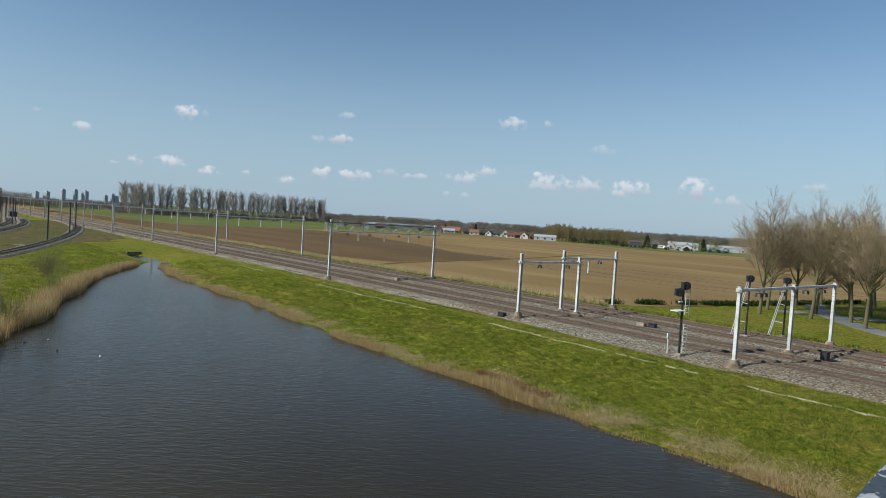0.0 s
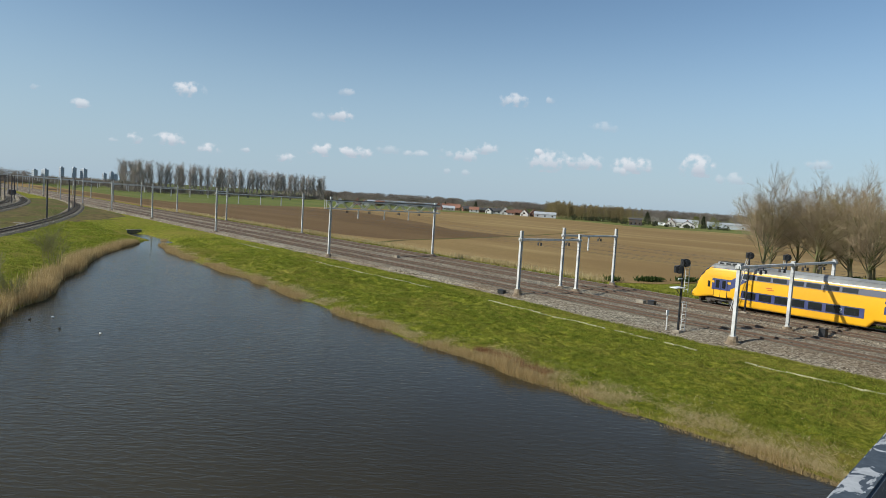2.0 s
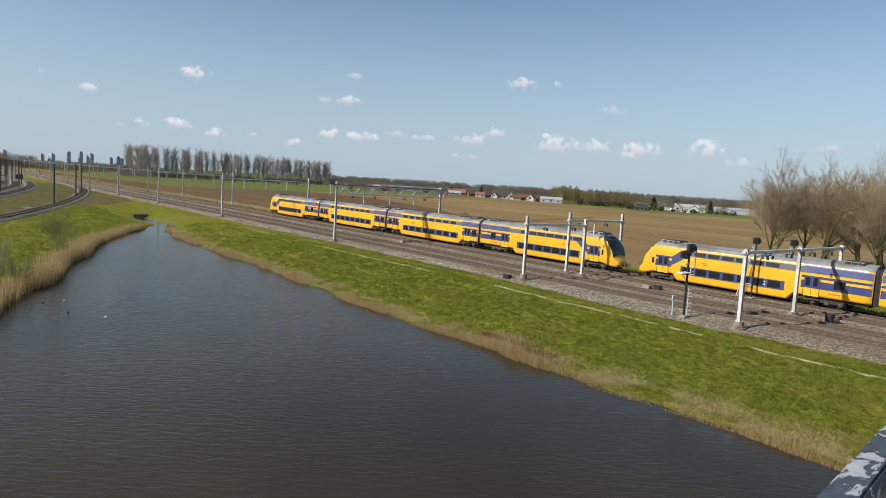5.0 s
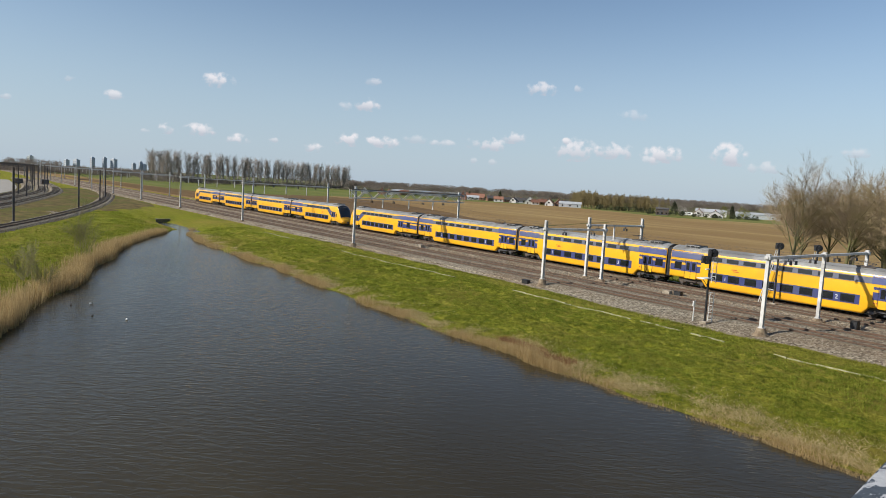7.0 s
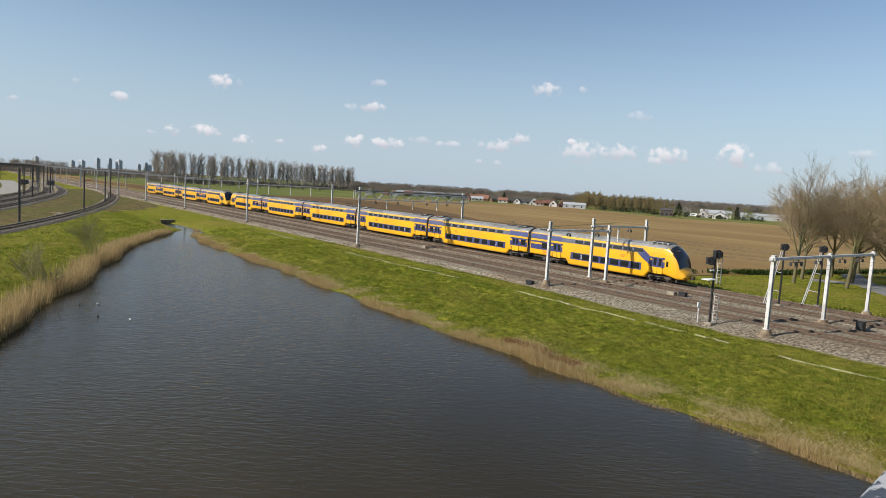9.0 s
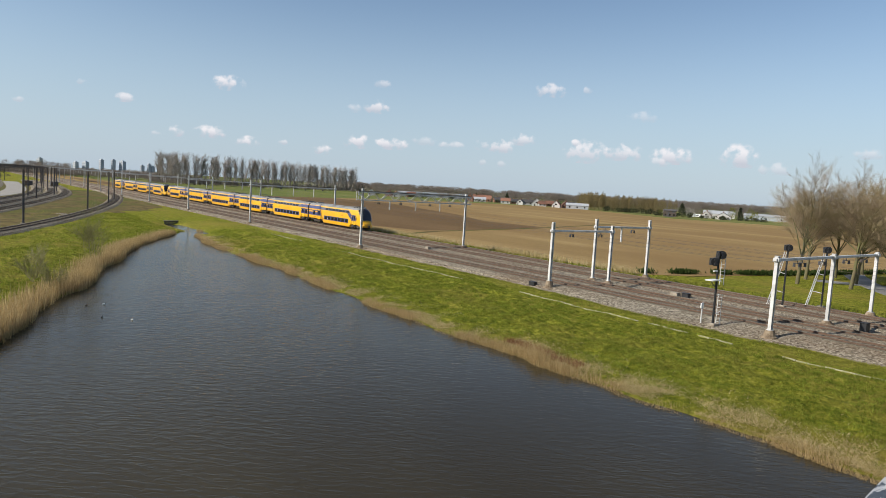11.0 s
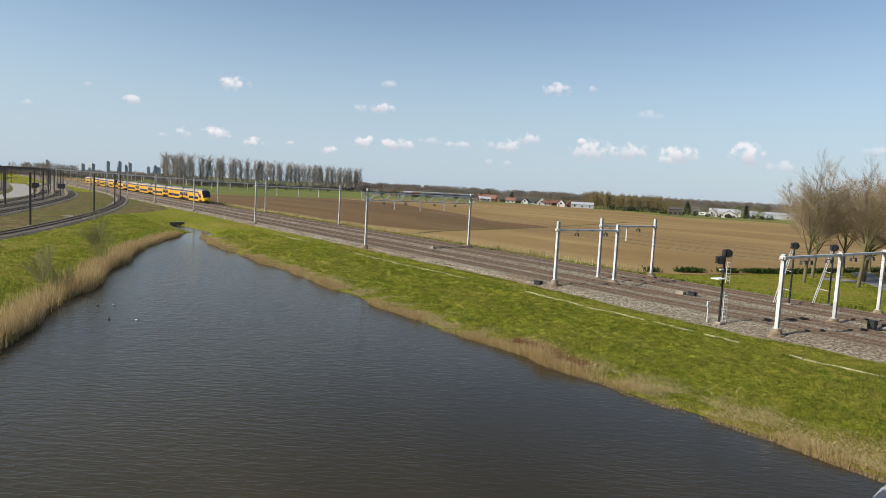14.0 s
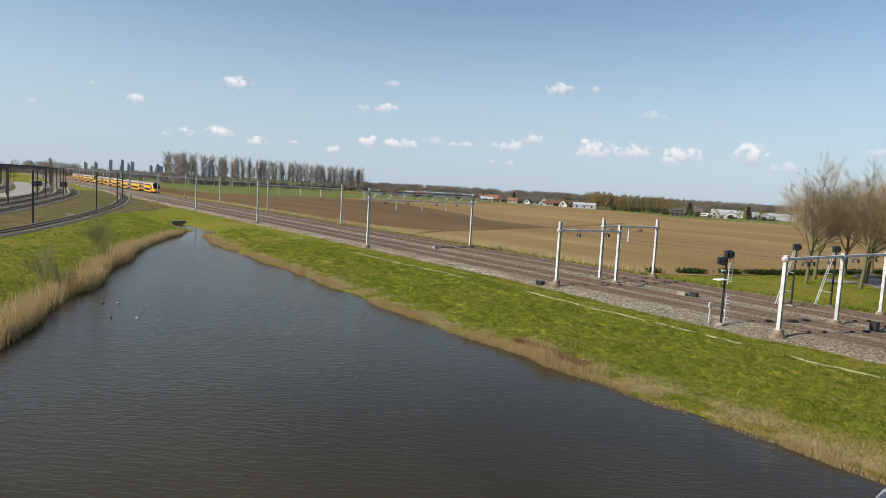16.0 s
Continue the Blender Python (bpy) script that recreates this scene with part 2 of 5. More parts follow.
def part(name, bm, material, parent, label="", smooth=False):
    me = bpy.data.meshes.new(name)
    bm.to_mesh(me)
    bm.free()
    for m in material if isinstance(material, (list, tuple)) else [material]:
        me.materials.append(m)
    if smooth:
        me.polygons.foreach_set("use_smooth", [True] * len(me.polygons))
    ob = new(name, me)
    ob.parent = parent
    return tagged(ob, label)


def box(bm, x0, x1, y0, y1, z0, z1, bevel=0.0, mat=0):
    r = bmesh.ops.create_cube(bm, size=1.0)
    vs = r["verts"]
    for v in vs:
        v.co = Vector(((x0 + x1) / 2 + v.co.x * (x1 - x0), (y0 + y1) / 2 + v.co.y * (y1 - y0), (z0 + z1) / 2 + v.co.z * (z1 - z0)))
    fs = {f for v in vs for f in v.link_faces}
    for f in fs:
        f.material_index = mat
    if bevel:
        es = {e for v in vs for e in v.link_edges}
        bmesh.ops.bevel(bm, geom=list(es), offset=bevel, segments=1, affect="EDGES")
    return bm


def rod(bm, a, b, r0, r1=None, n=6, mat=0):
    """A tapered bar from a to b."""
    a, b = Vector(a), Vector(b)
    d = b - a
    q = d.to_track_quat("Z", "Y").to_matrix().to_4x4()
    r = bmesh.ops.create_cone(bm, cap_ends=True, segments=n, radius1=r0, radius2=r0 if r1 is None else r1, depth=d.length, matrix=Matrix.Translation((a + b) / 2) @ q)
    for v in r["verts"]:
        for f in v.link_faces:
            f.material_index = mat
    return bm


def fresh():
    return bmesh.new()


def empty(name, m, label, category, group=""):
    ob = new(name)
    ob.empty_display_size = 0.2
    ob.matrix_basis = m
    return tagged(ob, label, category, group)


def polyline(x, table):
    """Linear reading of a table of (x, value)."""
    return np.interp(x, [p[0] for p in table], [p[1] for p in table])


# ---------------------------------------------------------------- ground, water, fields
WATER_Z = -1.3
LEFT_SHORE = [(-131, 35.5), (-126, 33), (-106, 22.6), (-83, 14.2), (-68, 9.7), (-64, 7.1), (-55, 4.5), (-48, 2.3), (-30, -6), (0, -18), (60, -30)]
RIGHT_SHORE = [(-133, 39.5), (-126, 36.5), (-112, 33.9), (-73, 32.8), (-50, 31.4), (60, 32.6)]
NEAR_TRACK = [(-420, 57), (-330, 54.5), (-300, 53.2), (-270, 50.0), (-248, 45.8), (-227, 41.2), (-202, 35.5), (-178, 28.6), (-152, 20.2), (-131, 12.6), (-114, 5.8), (-100, -0.5), (-60, -22), (60, -92)]
YARD_TRACK = [(-480, 47), (-374, 43), (-311, 38.5), (-269, 33.3), (-233, 25.5), (-195, 16.0), (-162, 7.0), (-120, -7), (60, -90)]


def wobble(x, y, s, k):
    return k * noise.noise(Vector((x * s, y * s, 3.7)))


def tussocks(x, y):
    """Lumps of rank grass with hollows between them."""
    return 0.24 * (0.42 - abs(noise.noise(Vector((x * 0.62 + y * 0.25, y * 0.75, 1.9))))) + 0.15 * noise.noise(Vector((x * 1.1, y * 1.25, 6.1)))


def land(x, y):
    """Height of the ground."""
    left, right = polyline(x, LEFT_SHORE), polyline(x, RIGHT_SHORE)
    right += wobble(x, 0, 0.16, 0.7) + wobble(x, 5, 0.5, 0.35)
    left += wobble(x, 9, 0.14, 0.9)
    inside = min(y - left, right - y, (x + 132.5) * 0.8)
    if x < -126:
        inside = max(inside, min(1.5 - abs(y - 38.6), x + 151.5))      # ditch at the pond's head
    if inside > -0.3:
        return WATER_Z - 0.9 * min(max((inside + 0.3) / 2.0, 0), 1)
    if x < -134 and y < 50:
        off = max(abs(y - 38.6) - 1.5, -(x + 151.5), 0.0)
        return min(-1.25 + 1.0 * min(off / 7.0, 1) ** 0.8, -0.26)
    if y >= (left + right) / 2 and y < 52:
        k = min(max((y - right) / max(50.3 - right, 1), 0.0), 1.0)
        return -1.25 + 0.93 * k ** 0.85 + wobble(x, y, 0.25, 0.14) * min(1, 3 * k) * min(1, max(0, (50.0 - y) / 3)) + (wobble(x, y, 0.6, 0.20) + wobble(y, x, 0.3, 0.12) + tussocks(x, y)) * min(1, 3 * k) * min(1, max(0, (48.0 - y) / 2))
    if y >= 52 and y < 77:
        return -0.32
    if y >= 77:
        return -0.32 - 0.68 * min((y - 77) / 4.0, 1)
    # meadow beside the pond, rising to the curved track
    out = max(-inside, 0)
    base = -1.25 + 1.0 * min(out / 9.0, 1) ** 0.8 + (wobble(x, y, 0.12, 0.16) + 0.8 * tussocks(x * 0.7, y * 0.7)) * min(out / 5, 1)
    return min(base, -0.2)


def axis(spans):
    out = []
    for a, b, s in spans:
        out += list(np.arange(a, b, s))
    return out + [spans[-1][1]]


def build_ground():
    xs = axis([(-4600, -1400, 400), (-1400, -300, 50), (-300, -140, 8), (-140, -80, 0.8), (-80, 10, 0.4), (10, 80, 5), (80, 500, 60), (500, 2500, 400)])
    ys = axis([(-1600, -120, 160), (-120, -24, 8), (-24, 30, 0.9), (30, 48.8, 0.4), (48.8, 52, 0.8), (52, 84, 2), (84, 180, 8), (180, 1000, 60), (1000, 4600, 400)])
    verts = [(x, y, land(x, y)) for y in ys for x in xs]
    w = len(xs)
    faces = [(j * w + i, j * w + i + 1, (j + 1) * w + i + 1, (j + 1) * w + i) for j in range(len(ys) - 1) for i in range(w - 1)]
    tagged(mesh_ob("ground", verts, faces, GRASS, smooth=True), "rough green meadow grass sloping down to the pond", "grass", "", "structure")


def sheet(name, outline, z, material, label, category, thick=0.0):
    """A flat plot given by its outline, a hand's breadth thick."""
    bm = fresh()
    f = bm.faces.new([bm.verts.new((x, y, z)) for x, y in outline])
    if f.normal.z < 0:
        f.normal_flip()
    if thick:
        r = bmesh.ops.extrude_face_region(bm, geom=[f])
        for v in r["geom"]:
            if isinstance(v, bmesh.types.BMVert):
                v.co.z += thick
    bmesh.ops.recalc_face_normals(bm, faces=bm.faces)
    ob = part(name, bm, material, None)
    return tagged(ob, label, category, "", "structure")


build_ground()
water = sheet("water", [(-154, 30), (-154, 45), (60, 45), (60, -45), (-40, -20), (-136, 20)], WATER_Z, WATER, "dark rippled pond water reflecting the pale sky", "water")
sheet("ploughed_field", [(-1300, 78.5), (-230, 84), (-140, 81.5), (-100, 80.5), (-62, 81), (-57, 90), (-54, 110), (-52, 139), (-45, 200), (0, 430), (-120, 430), (-215, 420), (-262, 385), (-425, 450), (-450, 342), (-426, 245), (-385, 165), (-392, 116), (-1300, 100)], -0.99, FIELD, "brown ploughed field of bare furrowed clay", "field", 0.06)
sheet("wheat_field", [(-392, 116), (-385, 165), (-426, 245), (-450, 342), (-425, 450), (-262, 385), (-215, 420), (-120, 430), (-150, 720), (-330, 660), (-570, 650), (-833, 700), (-888, 500), (-700, 195), (-1300, 330), (-1300, 100)], -0.97, FARGREEN, "flat green field of young crop", "field", 0.03)
FARLAND = field_material("far rough pasture", ((0.07, 0.075, 0.028), (0.13, 0.125, 0.045), (0.12, 0.11, 0.045), (0.095, 0.105, 0.03)))
sheet("far_pasture", [(-1300, 330), (-700, 195), (-888, 500), (-833, 700), (-570, 650), (-330, 660), (-150, 720), (-120, 430), (0, 430), (1200, 900), (1200, 4400), (-4400, 4400), (-4400, 330)], -0.985, FARLAND, "far rough olive pasture reaching the horizon", "field", 0.012)
DARKSOIL = field_material("dark freshly turned clay", ((0.105, 0.062, 0.028), (0.20, 0.125, 0.06), (0.235, 0.155, 0.075), (0.13, 0.08, 0.036)))
sheet("turned_field", [(-700, 96), (-388, 119), (-392, 168), (-405, 205), (-346, 215), (-229, 178), (-185, 156), (-157, 158), (-143, 122), (-138, 96), (-165, 86), (-283, 88), (-700, 88)], -0.925, DARKSOIL, "dark reddish strip of freshly turned clay soil", "field", 0.012)
# ---------------------------------------------------------------- railway
STAINED = surface("rust-stained ballast", (0.08, 0.066, 0.043), (0.31, 0.26, 0.18), 5.0, 0.95, 0.0, (0.16, 0.125, 0.08), 0.05, 0.6)
TRACKS = [55.5, 59.7, 65.6, 69.9]
RAIL_Z = 0.30


def extrude_profile(bm, profile, path, mat=0):
    """Sweeps a closed (offset, height) profile along points (x, y); offset is to the left of the path."""
    rings = []
    for i, p in enumerate(path):
        a, b = path[max(i - 1, 0)], path[min(i + 1, len(path) - 1)]
        t = Vector((b[0] - a[0], b[1] - a[1])).normalized()
        rings.append([bm.verts.new((p[0] - t.y * o, p[1] + t.x * o, z)) for o, z in profile])
    k = len(profile)
    for r, s in zip(rings, rings[1:]):
        for j in range(k):
            f = bm.faces.new((r[j], r[(j + 1) % k], s[(j + 1) % k], s[j]))
            f.material_index = mat
    return bm


def rail_profile(side, z):
    return [(side - 0.07, z - 0.16), (side + 0.07, z - 0.16), (side + 0.055, z - 0.13), (side + 0.04, z - 0.01), (side - 0.04, z - 0.01), (side - 0.055, z - 0.13)]


def head_profile(side, z):
    return [(side - 0.036, z - 0.01), (side + 0.036, z - 0.01), (side + 0.034, z), (side - 0.034, z)]


def smooth_path(table, step):
    """A rounded path through a table of points."""
    xs = np.array([p[0] for p in table], float)
    ys = np.array([p[1] for p in table], float)
    fine = np.arange(xs[0], xs[-1], step)
    y = np.interp(fine, xs, ys)
    k = max(int(24 / step), 1)
    pad = np.concatenate([np.full(k, y[0]) - np.arange(k, 0, -1) * (y[1] - y[0]), y, y[-1] + np.arange(1, k + 1) * (y[-1] - y[-2])])
    y = np.convolve(pad, np.ones(2 * k + 1) / (2 * k + 1), "valid")
    return list(zip(fine, y))


def track(path, z, label, sleepers_in=None):
    thing = empty("railway_track", pose(0, 0, 0), label, "railway track", "railway tracks")
    thing["kind"] = "structure"
    for side in (-0.7525, 0.7525):
        rail = part("rail", extrude_profile(fresh(), rail_profile(side, z), path), RUST, thing)
        part("rail_head", extrude_profile(fresh(), head_profile(side, z), path), RAILTOP, rail, "shiny worn rail head")
    if sleepers_in:
        stain = [(-1.45, z - 0.2), (1.45, z - 0.2), (1.35, z - 0.168), (-1.35, z - 0.168)]
        part("stained_ballast", extrude_profile(fresh(), stain, path), STAINED, thing, "rust-stained dark ballast")
        x0, x1 = sleepers_in
        verts, faces = [], []
        px, py = np.array([p[0] for p in path]), np.array([p[1] for p in path])
        x = x0
        while x < x1:
            y, y2 = np.interp(x, px, py), np.interp(x + 0.5, px, py)
            a = math.atan2(y2 - y, 0.5)
            ca, sa = math.cos(a), math.sin(a)
            b = len(verts)
            for dz in (-0.14, 0.0):
                w = 0.13 if dz else 0.10
                for u, v in ((-w, -1.26), (w, -1.26), (w, 1.26), (-w, 1.26)):
                    verts.append((x + u * ca - v * sa, y + u * sa + v * ca, z - 0.135 + dz))
            faces += [(b + 4, b + 5, b + 6, b + 7), (b, b + 1, b + 5, b + 4), (b + 1, b + 2, b + 6, b + 5), (b + 2, b + 3, b + 7, b + 6), (b + 3, b, b + 4, b + 7)]
            x += 0.6 * ca
        ob = mesh_ob("sleepers", verts, faces, SLEEPER, thing)
        ob["kind"] = "stuff"
    return thing


straight = [(-1500.0, 0.0), (-600.0, 0.0), (-200.0, 0.0), (340.0, 0.0)]
for y in TRACKS:
    track([(x, y) for x, _ in straight], RAIL_Z, "rusty straight railway track on grey-brown ballast", (-260, 40))


def ballast_bed(name, path, profile, label):
    bm = extrude_profile(fresh(), profile, path)
    return tagged(part(name, bm, BALLAST, None), label, "ballast", "", "structure")


# four tracks on one bed with crowns under the tracks and shallow troughs between the pairs
BED = [(52.6, -0.06), (53.6, 0.08), (54.0, 0.12), (61.2, 0.12), (61.8, 0.02), (63.6, 0.02), (64.2, 0.12), (71.4, 0.12), (72.0, 0.06), (73.8, -0.15), (75.4, -0.28), (75.4, -0.55)]
TOE = [(-1500, 52.2), (-60, 52.1), (-48, 51.7), (-42, 51.2), (-36, 50.7), (-28, 50.7), (-21, 51.1), (400, 51.2)]


def toe_y(x):
    return polyline(x, TOE) + wobble(x, 2, 0.35, 0.35) + wobble(x, 7, 1.1, 0.2)


def main_bed():
    xs = axis([(-1500, -260, 40), (-260, -110, 3), (-110, 20, 0.5), (20, 360, 20)])
    verts, faces = [], []
    for x in xs:
        t = toe_y(x)
        for y, z in [(t, -0.6), (t, -0.29 + wobble(x, 4, 0.9, 0.05)), (t + 0.5, -0.19)] + BED:
            verts.append((x, y, z))
    k = len(BED) + 3
    for i in range(len(xs) - 1):
        for j in range(k - 1):
            a = i * k + j
            faces.append((a, a + k, a + k + 1, a + 1))
    tagged(mesh_ob("ballast", verts, faces, BALLAST), "grey-brown crushed stone ballast under four tracks", "ballast", "", "structure")


main_bed()
SOIL = surface("trodden bare soil", (0.16, 0.125, 0.075), (0.27, 0.22, 0.14), 3.0, 0.95, 0.0, (0.17, 0.16, 0.05), 0.3, 0.4)


def soil_strip():
    """Trodden earth between the ballast and the grass."""
    xs = axis([(-150, 20, 0.5)])
    verts, faces = [], []
    for x in xs:
        t = toe_y(x)
        w = 0.30 + max(wobble(x, 12, 0.22, 0.7), -0.25) + wobble(x, 15, 1.3, 0.15)
        for y, z in ((t - max(w, 0.03), -0.36), (t - max(w, 0.03) + 0.02, -0.30), (t + 0.15, -0.285)):
            verts.append((x, y, z))
    for i in range(len(xs) - 1):
        for j in range(2):
            a = i * 3 + j
            faces.append((a, a + 3, a + 4, a + 1))
    tagged(mesh_ob("bare_soil", verts, faces, SOIL), "strip of trodden bare soil beside the ballast", "soil", "", "structure")


soil_strip()

near_path, yard_path = smooth_path(NEAR_TRACK, 4.0), smooth_path(YARD_TRACK, 4.0)
CURVE_BED = [(-2.7, -0.4), (-1.8, 0.06), (1.8, 0.06), (2.7, -0.4)]
ballast_bed("ballast", near_path, CURVE_BED, "dark ballast bank under the curved branch track")
DULL = surface("rough olive yard grass", (0.075, 0.058, 0.022), (0.175, 0.128, 0.048), 0.45, 0.95, 0.0, (0.095, 0.10, 0.02), 0.22, 0.5, (0.5, 1.0, 1.0), 0.1)
between_tracks = [(x, y - 2.5) for x, y in near_path if -330 < x < -96] + [(x, y + 2.5) for x, y in yard_path if -330 < x < -96][::-1]
sheet("rough_grass", between_tracks, -0.19, DULL, "rough olive-brown grass between the curved tracks", "grass", 0.03)
beside_main = [(x, y + 2.6) for x, y in near_path if -330 < x < -172] + [(-172 - 2.2 * i + 5 * noise.noise(Vector((i * 0.7, 0.3, 4.4))), 33 + 1.35 * i + 4 * noise.noise(Vector((i * 0.9, 7.3, 1.4)))) for i in range(13)] + [(-215, 51.3), (-330, 51.8)]
sheet("rough_grass", beside_main, -0.29, DULL, "dry brown grass between the branch and the main line", "grass", 0.042)
yard_side = [(x, y + 2.4) for x, y in yard_path if -400 < x < -120] + [(-120, -70), (-400, -70)]
sheet("rough_grass", yard_side, -0.21, DULL, "rough olive-brown grass among the yard tracks", "grass", 0.03)
track(near_path, 0.28, "rusty curved branch track on dark ballast", (-300, -90))
for k, off in enumerate((0.0, 4.6, 9.4, 24.0, 29.0)):
    p = [(x - off * 0.25, y - off) for x, y in yard_path]
    ballast_bed("ballast", p, CURVE_BED, "dark ballast bank under a curved yard track")
    track(p, 0.28, "rusty curved yard track on dark ballast", (-330, -120))


# ---------------------------------------------------------------- catenary portals
def post(parent, x, y, z0, top, material, r=0.17, plinth=True, plinth_z=-0.35):
    """Steel H-section mast with a base flange on a concrete plinth."""
    bm = fresh()
    for f in (-1, 1):
        box(bm, x - 0.13, x + 0.13, y + f * 0.15 - 0.012, y + f * 0.15 + 0.012, z0, top)
    box(bm, x - 0.012, x + 0.012, y - 0.137, y + 0.137, z0, top)
    rod(bm, (x, y, z0), (x, y, z0 + 0.05), r * 1.7, r * 1.7, 8)
    box(bm, x - 0.17, x + 0.17, y - 0.15, y + 0.15, top + 0.001, top + 0.05, 0.01)
    p = part("mast", bm, material, parent)
    if plinth:
        bm = rod(fresh(), (x, y, plinth_z), (x, y, z0 - 0.002), 0.58, 0.36, 12)
        rod(bm, (x, y, plinth_z), (x, y, plinth_z + 0.42), 0.75, 0.6, 12)
        part("plinth", bm, PLINTH, parent, "tapered concrete plinth")
    return p


def insulator(parent, x, y, z):
    bm = rod(fresh(), (x, y, z), (x, y, z - 0.25), 0.03, 0.03, 5)
    for s in (-0.22, 0.22):
        rod(bm, (x + s, y, z - 0.25), (x + s, y, z - 0.55), 0.09, 0.11, 6)
    rod(bm, (x - 0.3, y, z - 0.25), (x + 0.3, y, z - 0.25), 0.04, 0.04, 5)
    part("insulator", bm, DARKSTEEL, parent, "dark ribbed insulators")


def dropper(parent, x, y, z0, z1):
    part("drop_tube", rod(fresh(), (x, y, z0), (x, y, z1), 0.11, 0.11, 8), GALV, parent)


def portal(x, masts, beam_z, hangers=(), drops=(), label="", truss=False, over=0.35, turn=0.0):
    """masts: (y, foot, top, plinth foot)."""
    thing = empty("catenary_portal", pose(x, masts[0][0], 0, 0, 0, turn), label, "catenary portal", "catenary portals over the tracks")
    o = masts[0][0]
    for y, foot, top, pz in masts:
        post(thing, 0, y - o, foot, top, GALV, plinth_z=pz)
    ya, yb = masts[0][0] - o - over, masts[-1][0] - o + over
    if not truss:
        bm = box(fresh(), -0.13, 0.13, ya, yb, beam_z - 0.11, beam_z + 0.11, 0.02)
        part("crossbeam", bm, GALV, thing)
        for y, *_ in masts:
            part("clamp", box(fresh(), -0.24, 0.24, y - o - 0.24, y - o + 0.24, beam_z - 0.16, beam_z + 0.16, 0.03), GALV, thing)
    else:
        ya, yb = ya - 0.6, yb + 0.6
        for dz in (-0.62, 0.62):
            for dx in (-0.28, 0.28):
                part("chord", box(fresh(), dx - 0.075, dx + 0.075, ya, yb, beam_z + dz - 0.075, beam_z + dz + 0.075), GALV, thing)
        n = 8
        for dx in (-0.28, 0.28):
            for i in range(2 * n):
                a, b = ya + (yb - ya) * i / (2 * n), ya + (yb - ya) * (i + 1) / (2 * n)
                za, zb = (-0.62, 0.62) if i % 2 else (0.62, -0.62)
                part("diagonal", rod(fresh(), (dx, a, beam_z + za), (dx, b, beam_z + zb), 0.06, 0.06, 5), GALV, thing)
            for y in (ya, yb):
                part("end_strut", rod(fresh(), (dx, y, beam_z - 0.62), (dx, y, beam_z + 0.62), 0.05, 0.05, 5), GALV, thing)
        part("walkway", box(fresh(), -0.36, 0.36, ya, yb, beam_z + 0.69, beam_z + 0.80), DARKSTEEL, thing)
    low = beam_z - (0.68 if truss else 0.11)
    for y in hangers:
        insulator(thing, 0, y - o, low)
    for y, z in drops:
        dropper(thing, 0, y - o, low, z)
    return thing


NEAR, MID, FAR = 52.8, 62.7, 73.2
PLAIN = "galvanised steel catenary portal on concrete plinths beside the tracks"
portal(-25.75, [(NEAR - 1.0, 0.43, 6.25, -0.45), (MID, 0.32, 6.25, -0.3), (FAR, 0.32, 6.25, -0.4)], 6.0, (55.4, 56.4, 60.3, 65.6, 69.9), (), "low three-post galvanised portal with hanging insulators", turn=2.5)
portal(-50.8, [(NEAR, 0.62, 7.0, -0.45), (MID, 0.25, 6.75, -0.3)], 6.1, (55.8, 60.6), (), PLAIN)
portal(-53.4, [(MID + 0.2, 0.25, 7.35, -0.3), (FAR + 0.1, 0.35, 7.4, -0.4)], 6.45, (64.6, 69.9), ((67.7, 4.6),), PLAIN)
portal(-92.15, [(NEAR - 0.3, 0.3, 9.25, -0.5), (FAR + 0.15, 0.1, 9.15, -0.3)], 8.05, (55.5, 59.7, 65.6, 69.9), ((57.6, 6.0), (62.7, 6.0), (67.7, 6.0)), "tall galvanised portal with a lattice truss over four tracks", True)
for x in (-141.5, -188.3, -232.5, -276, -320, -364, -408, -452, -500, -550, -600):
    portal(x, [(NEAR, 0.3, 9.3, -0.5), (FAR, 0.1, 9.25, -0.3)], 8.3, (55.5, 59.7, 65.6, 69.9), ((57.6, 6.2), (62.7, 6.2), (67.7, 6.2)), PLAIN)


def single_mast(x, y, toward, h=9.0):
    thing = empty("catenary_mast", pose(x, y, 0), "dark steel catenary mast with a bracket beside a curved track", "catenary mast", "dark masts along the curved tracks")
    bm = box(fresh(), -0.16, 0.16, -0.16, 0.16, -0.1, h, 0.02)
    part("mast", bm, DARKSTEEL, thing)
    part("foot", box(fresh(), -0.4, 0.4, -0.4, 0.4, -0.6, 0.12, 0.04), CONCRETE, thing)
    bm = rod(fresh(), (0, 0, 6.6), (toward[0], toward[1], 6.9), 0.05, 0.04, 6)
    rod(bm, (0, 0, 8.0), (toward[0], toward[1], 6.9), 0.03, 0.03, 6)
    part("bracket", bm, DARKSTEEL, thing)


for x, y in ((-130.5, 10.0), (-175, 26.2), (-212.5, 37.2), (-241, 43.8), (-98, -4.5)):
    single_mast(x, y, (-0.9, 2.4))
for x, y, h in ((-190, 9.5, 9), (-226, 20.5, 9), (-262, 29, 9), (-300, 34.0, 9), (-340, 37.5, 9), (-382, 41, 9), (-160, -3.5, 9)):
    single_mast(x, y, (-0.9, 2.6), h)


for i, (x, y) in enumerate(yard_path):
    if -430 < x < -150 and i % 10 == 0:
        single_mast(x - 1.5, y - 7.2, (-0.9, 2.4), 8.8)
        single_mast(x - 5, y - 26.5, (-0.9, 2.4), 8.8)


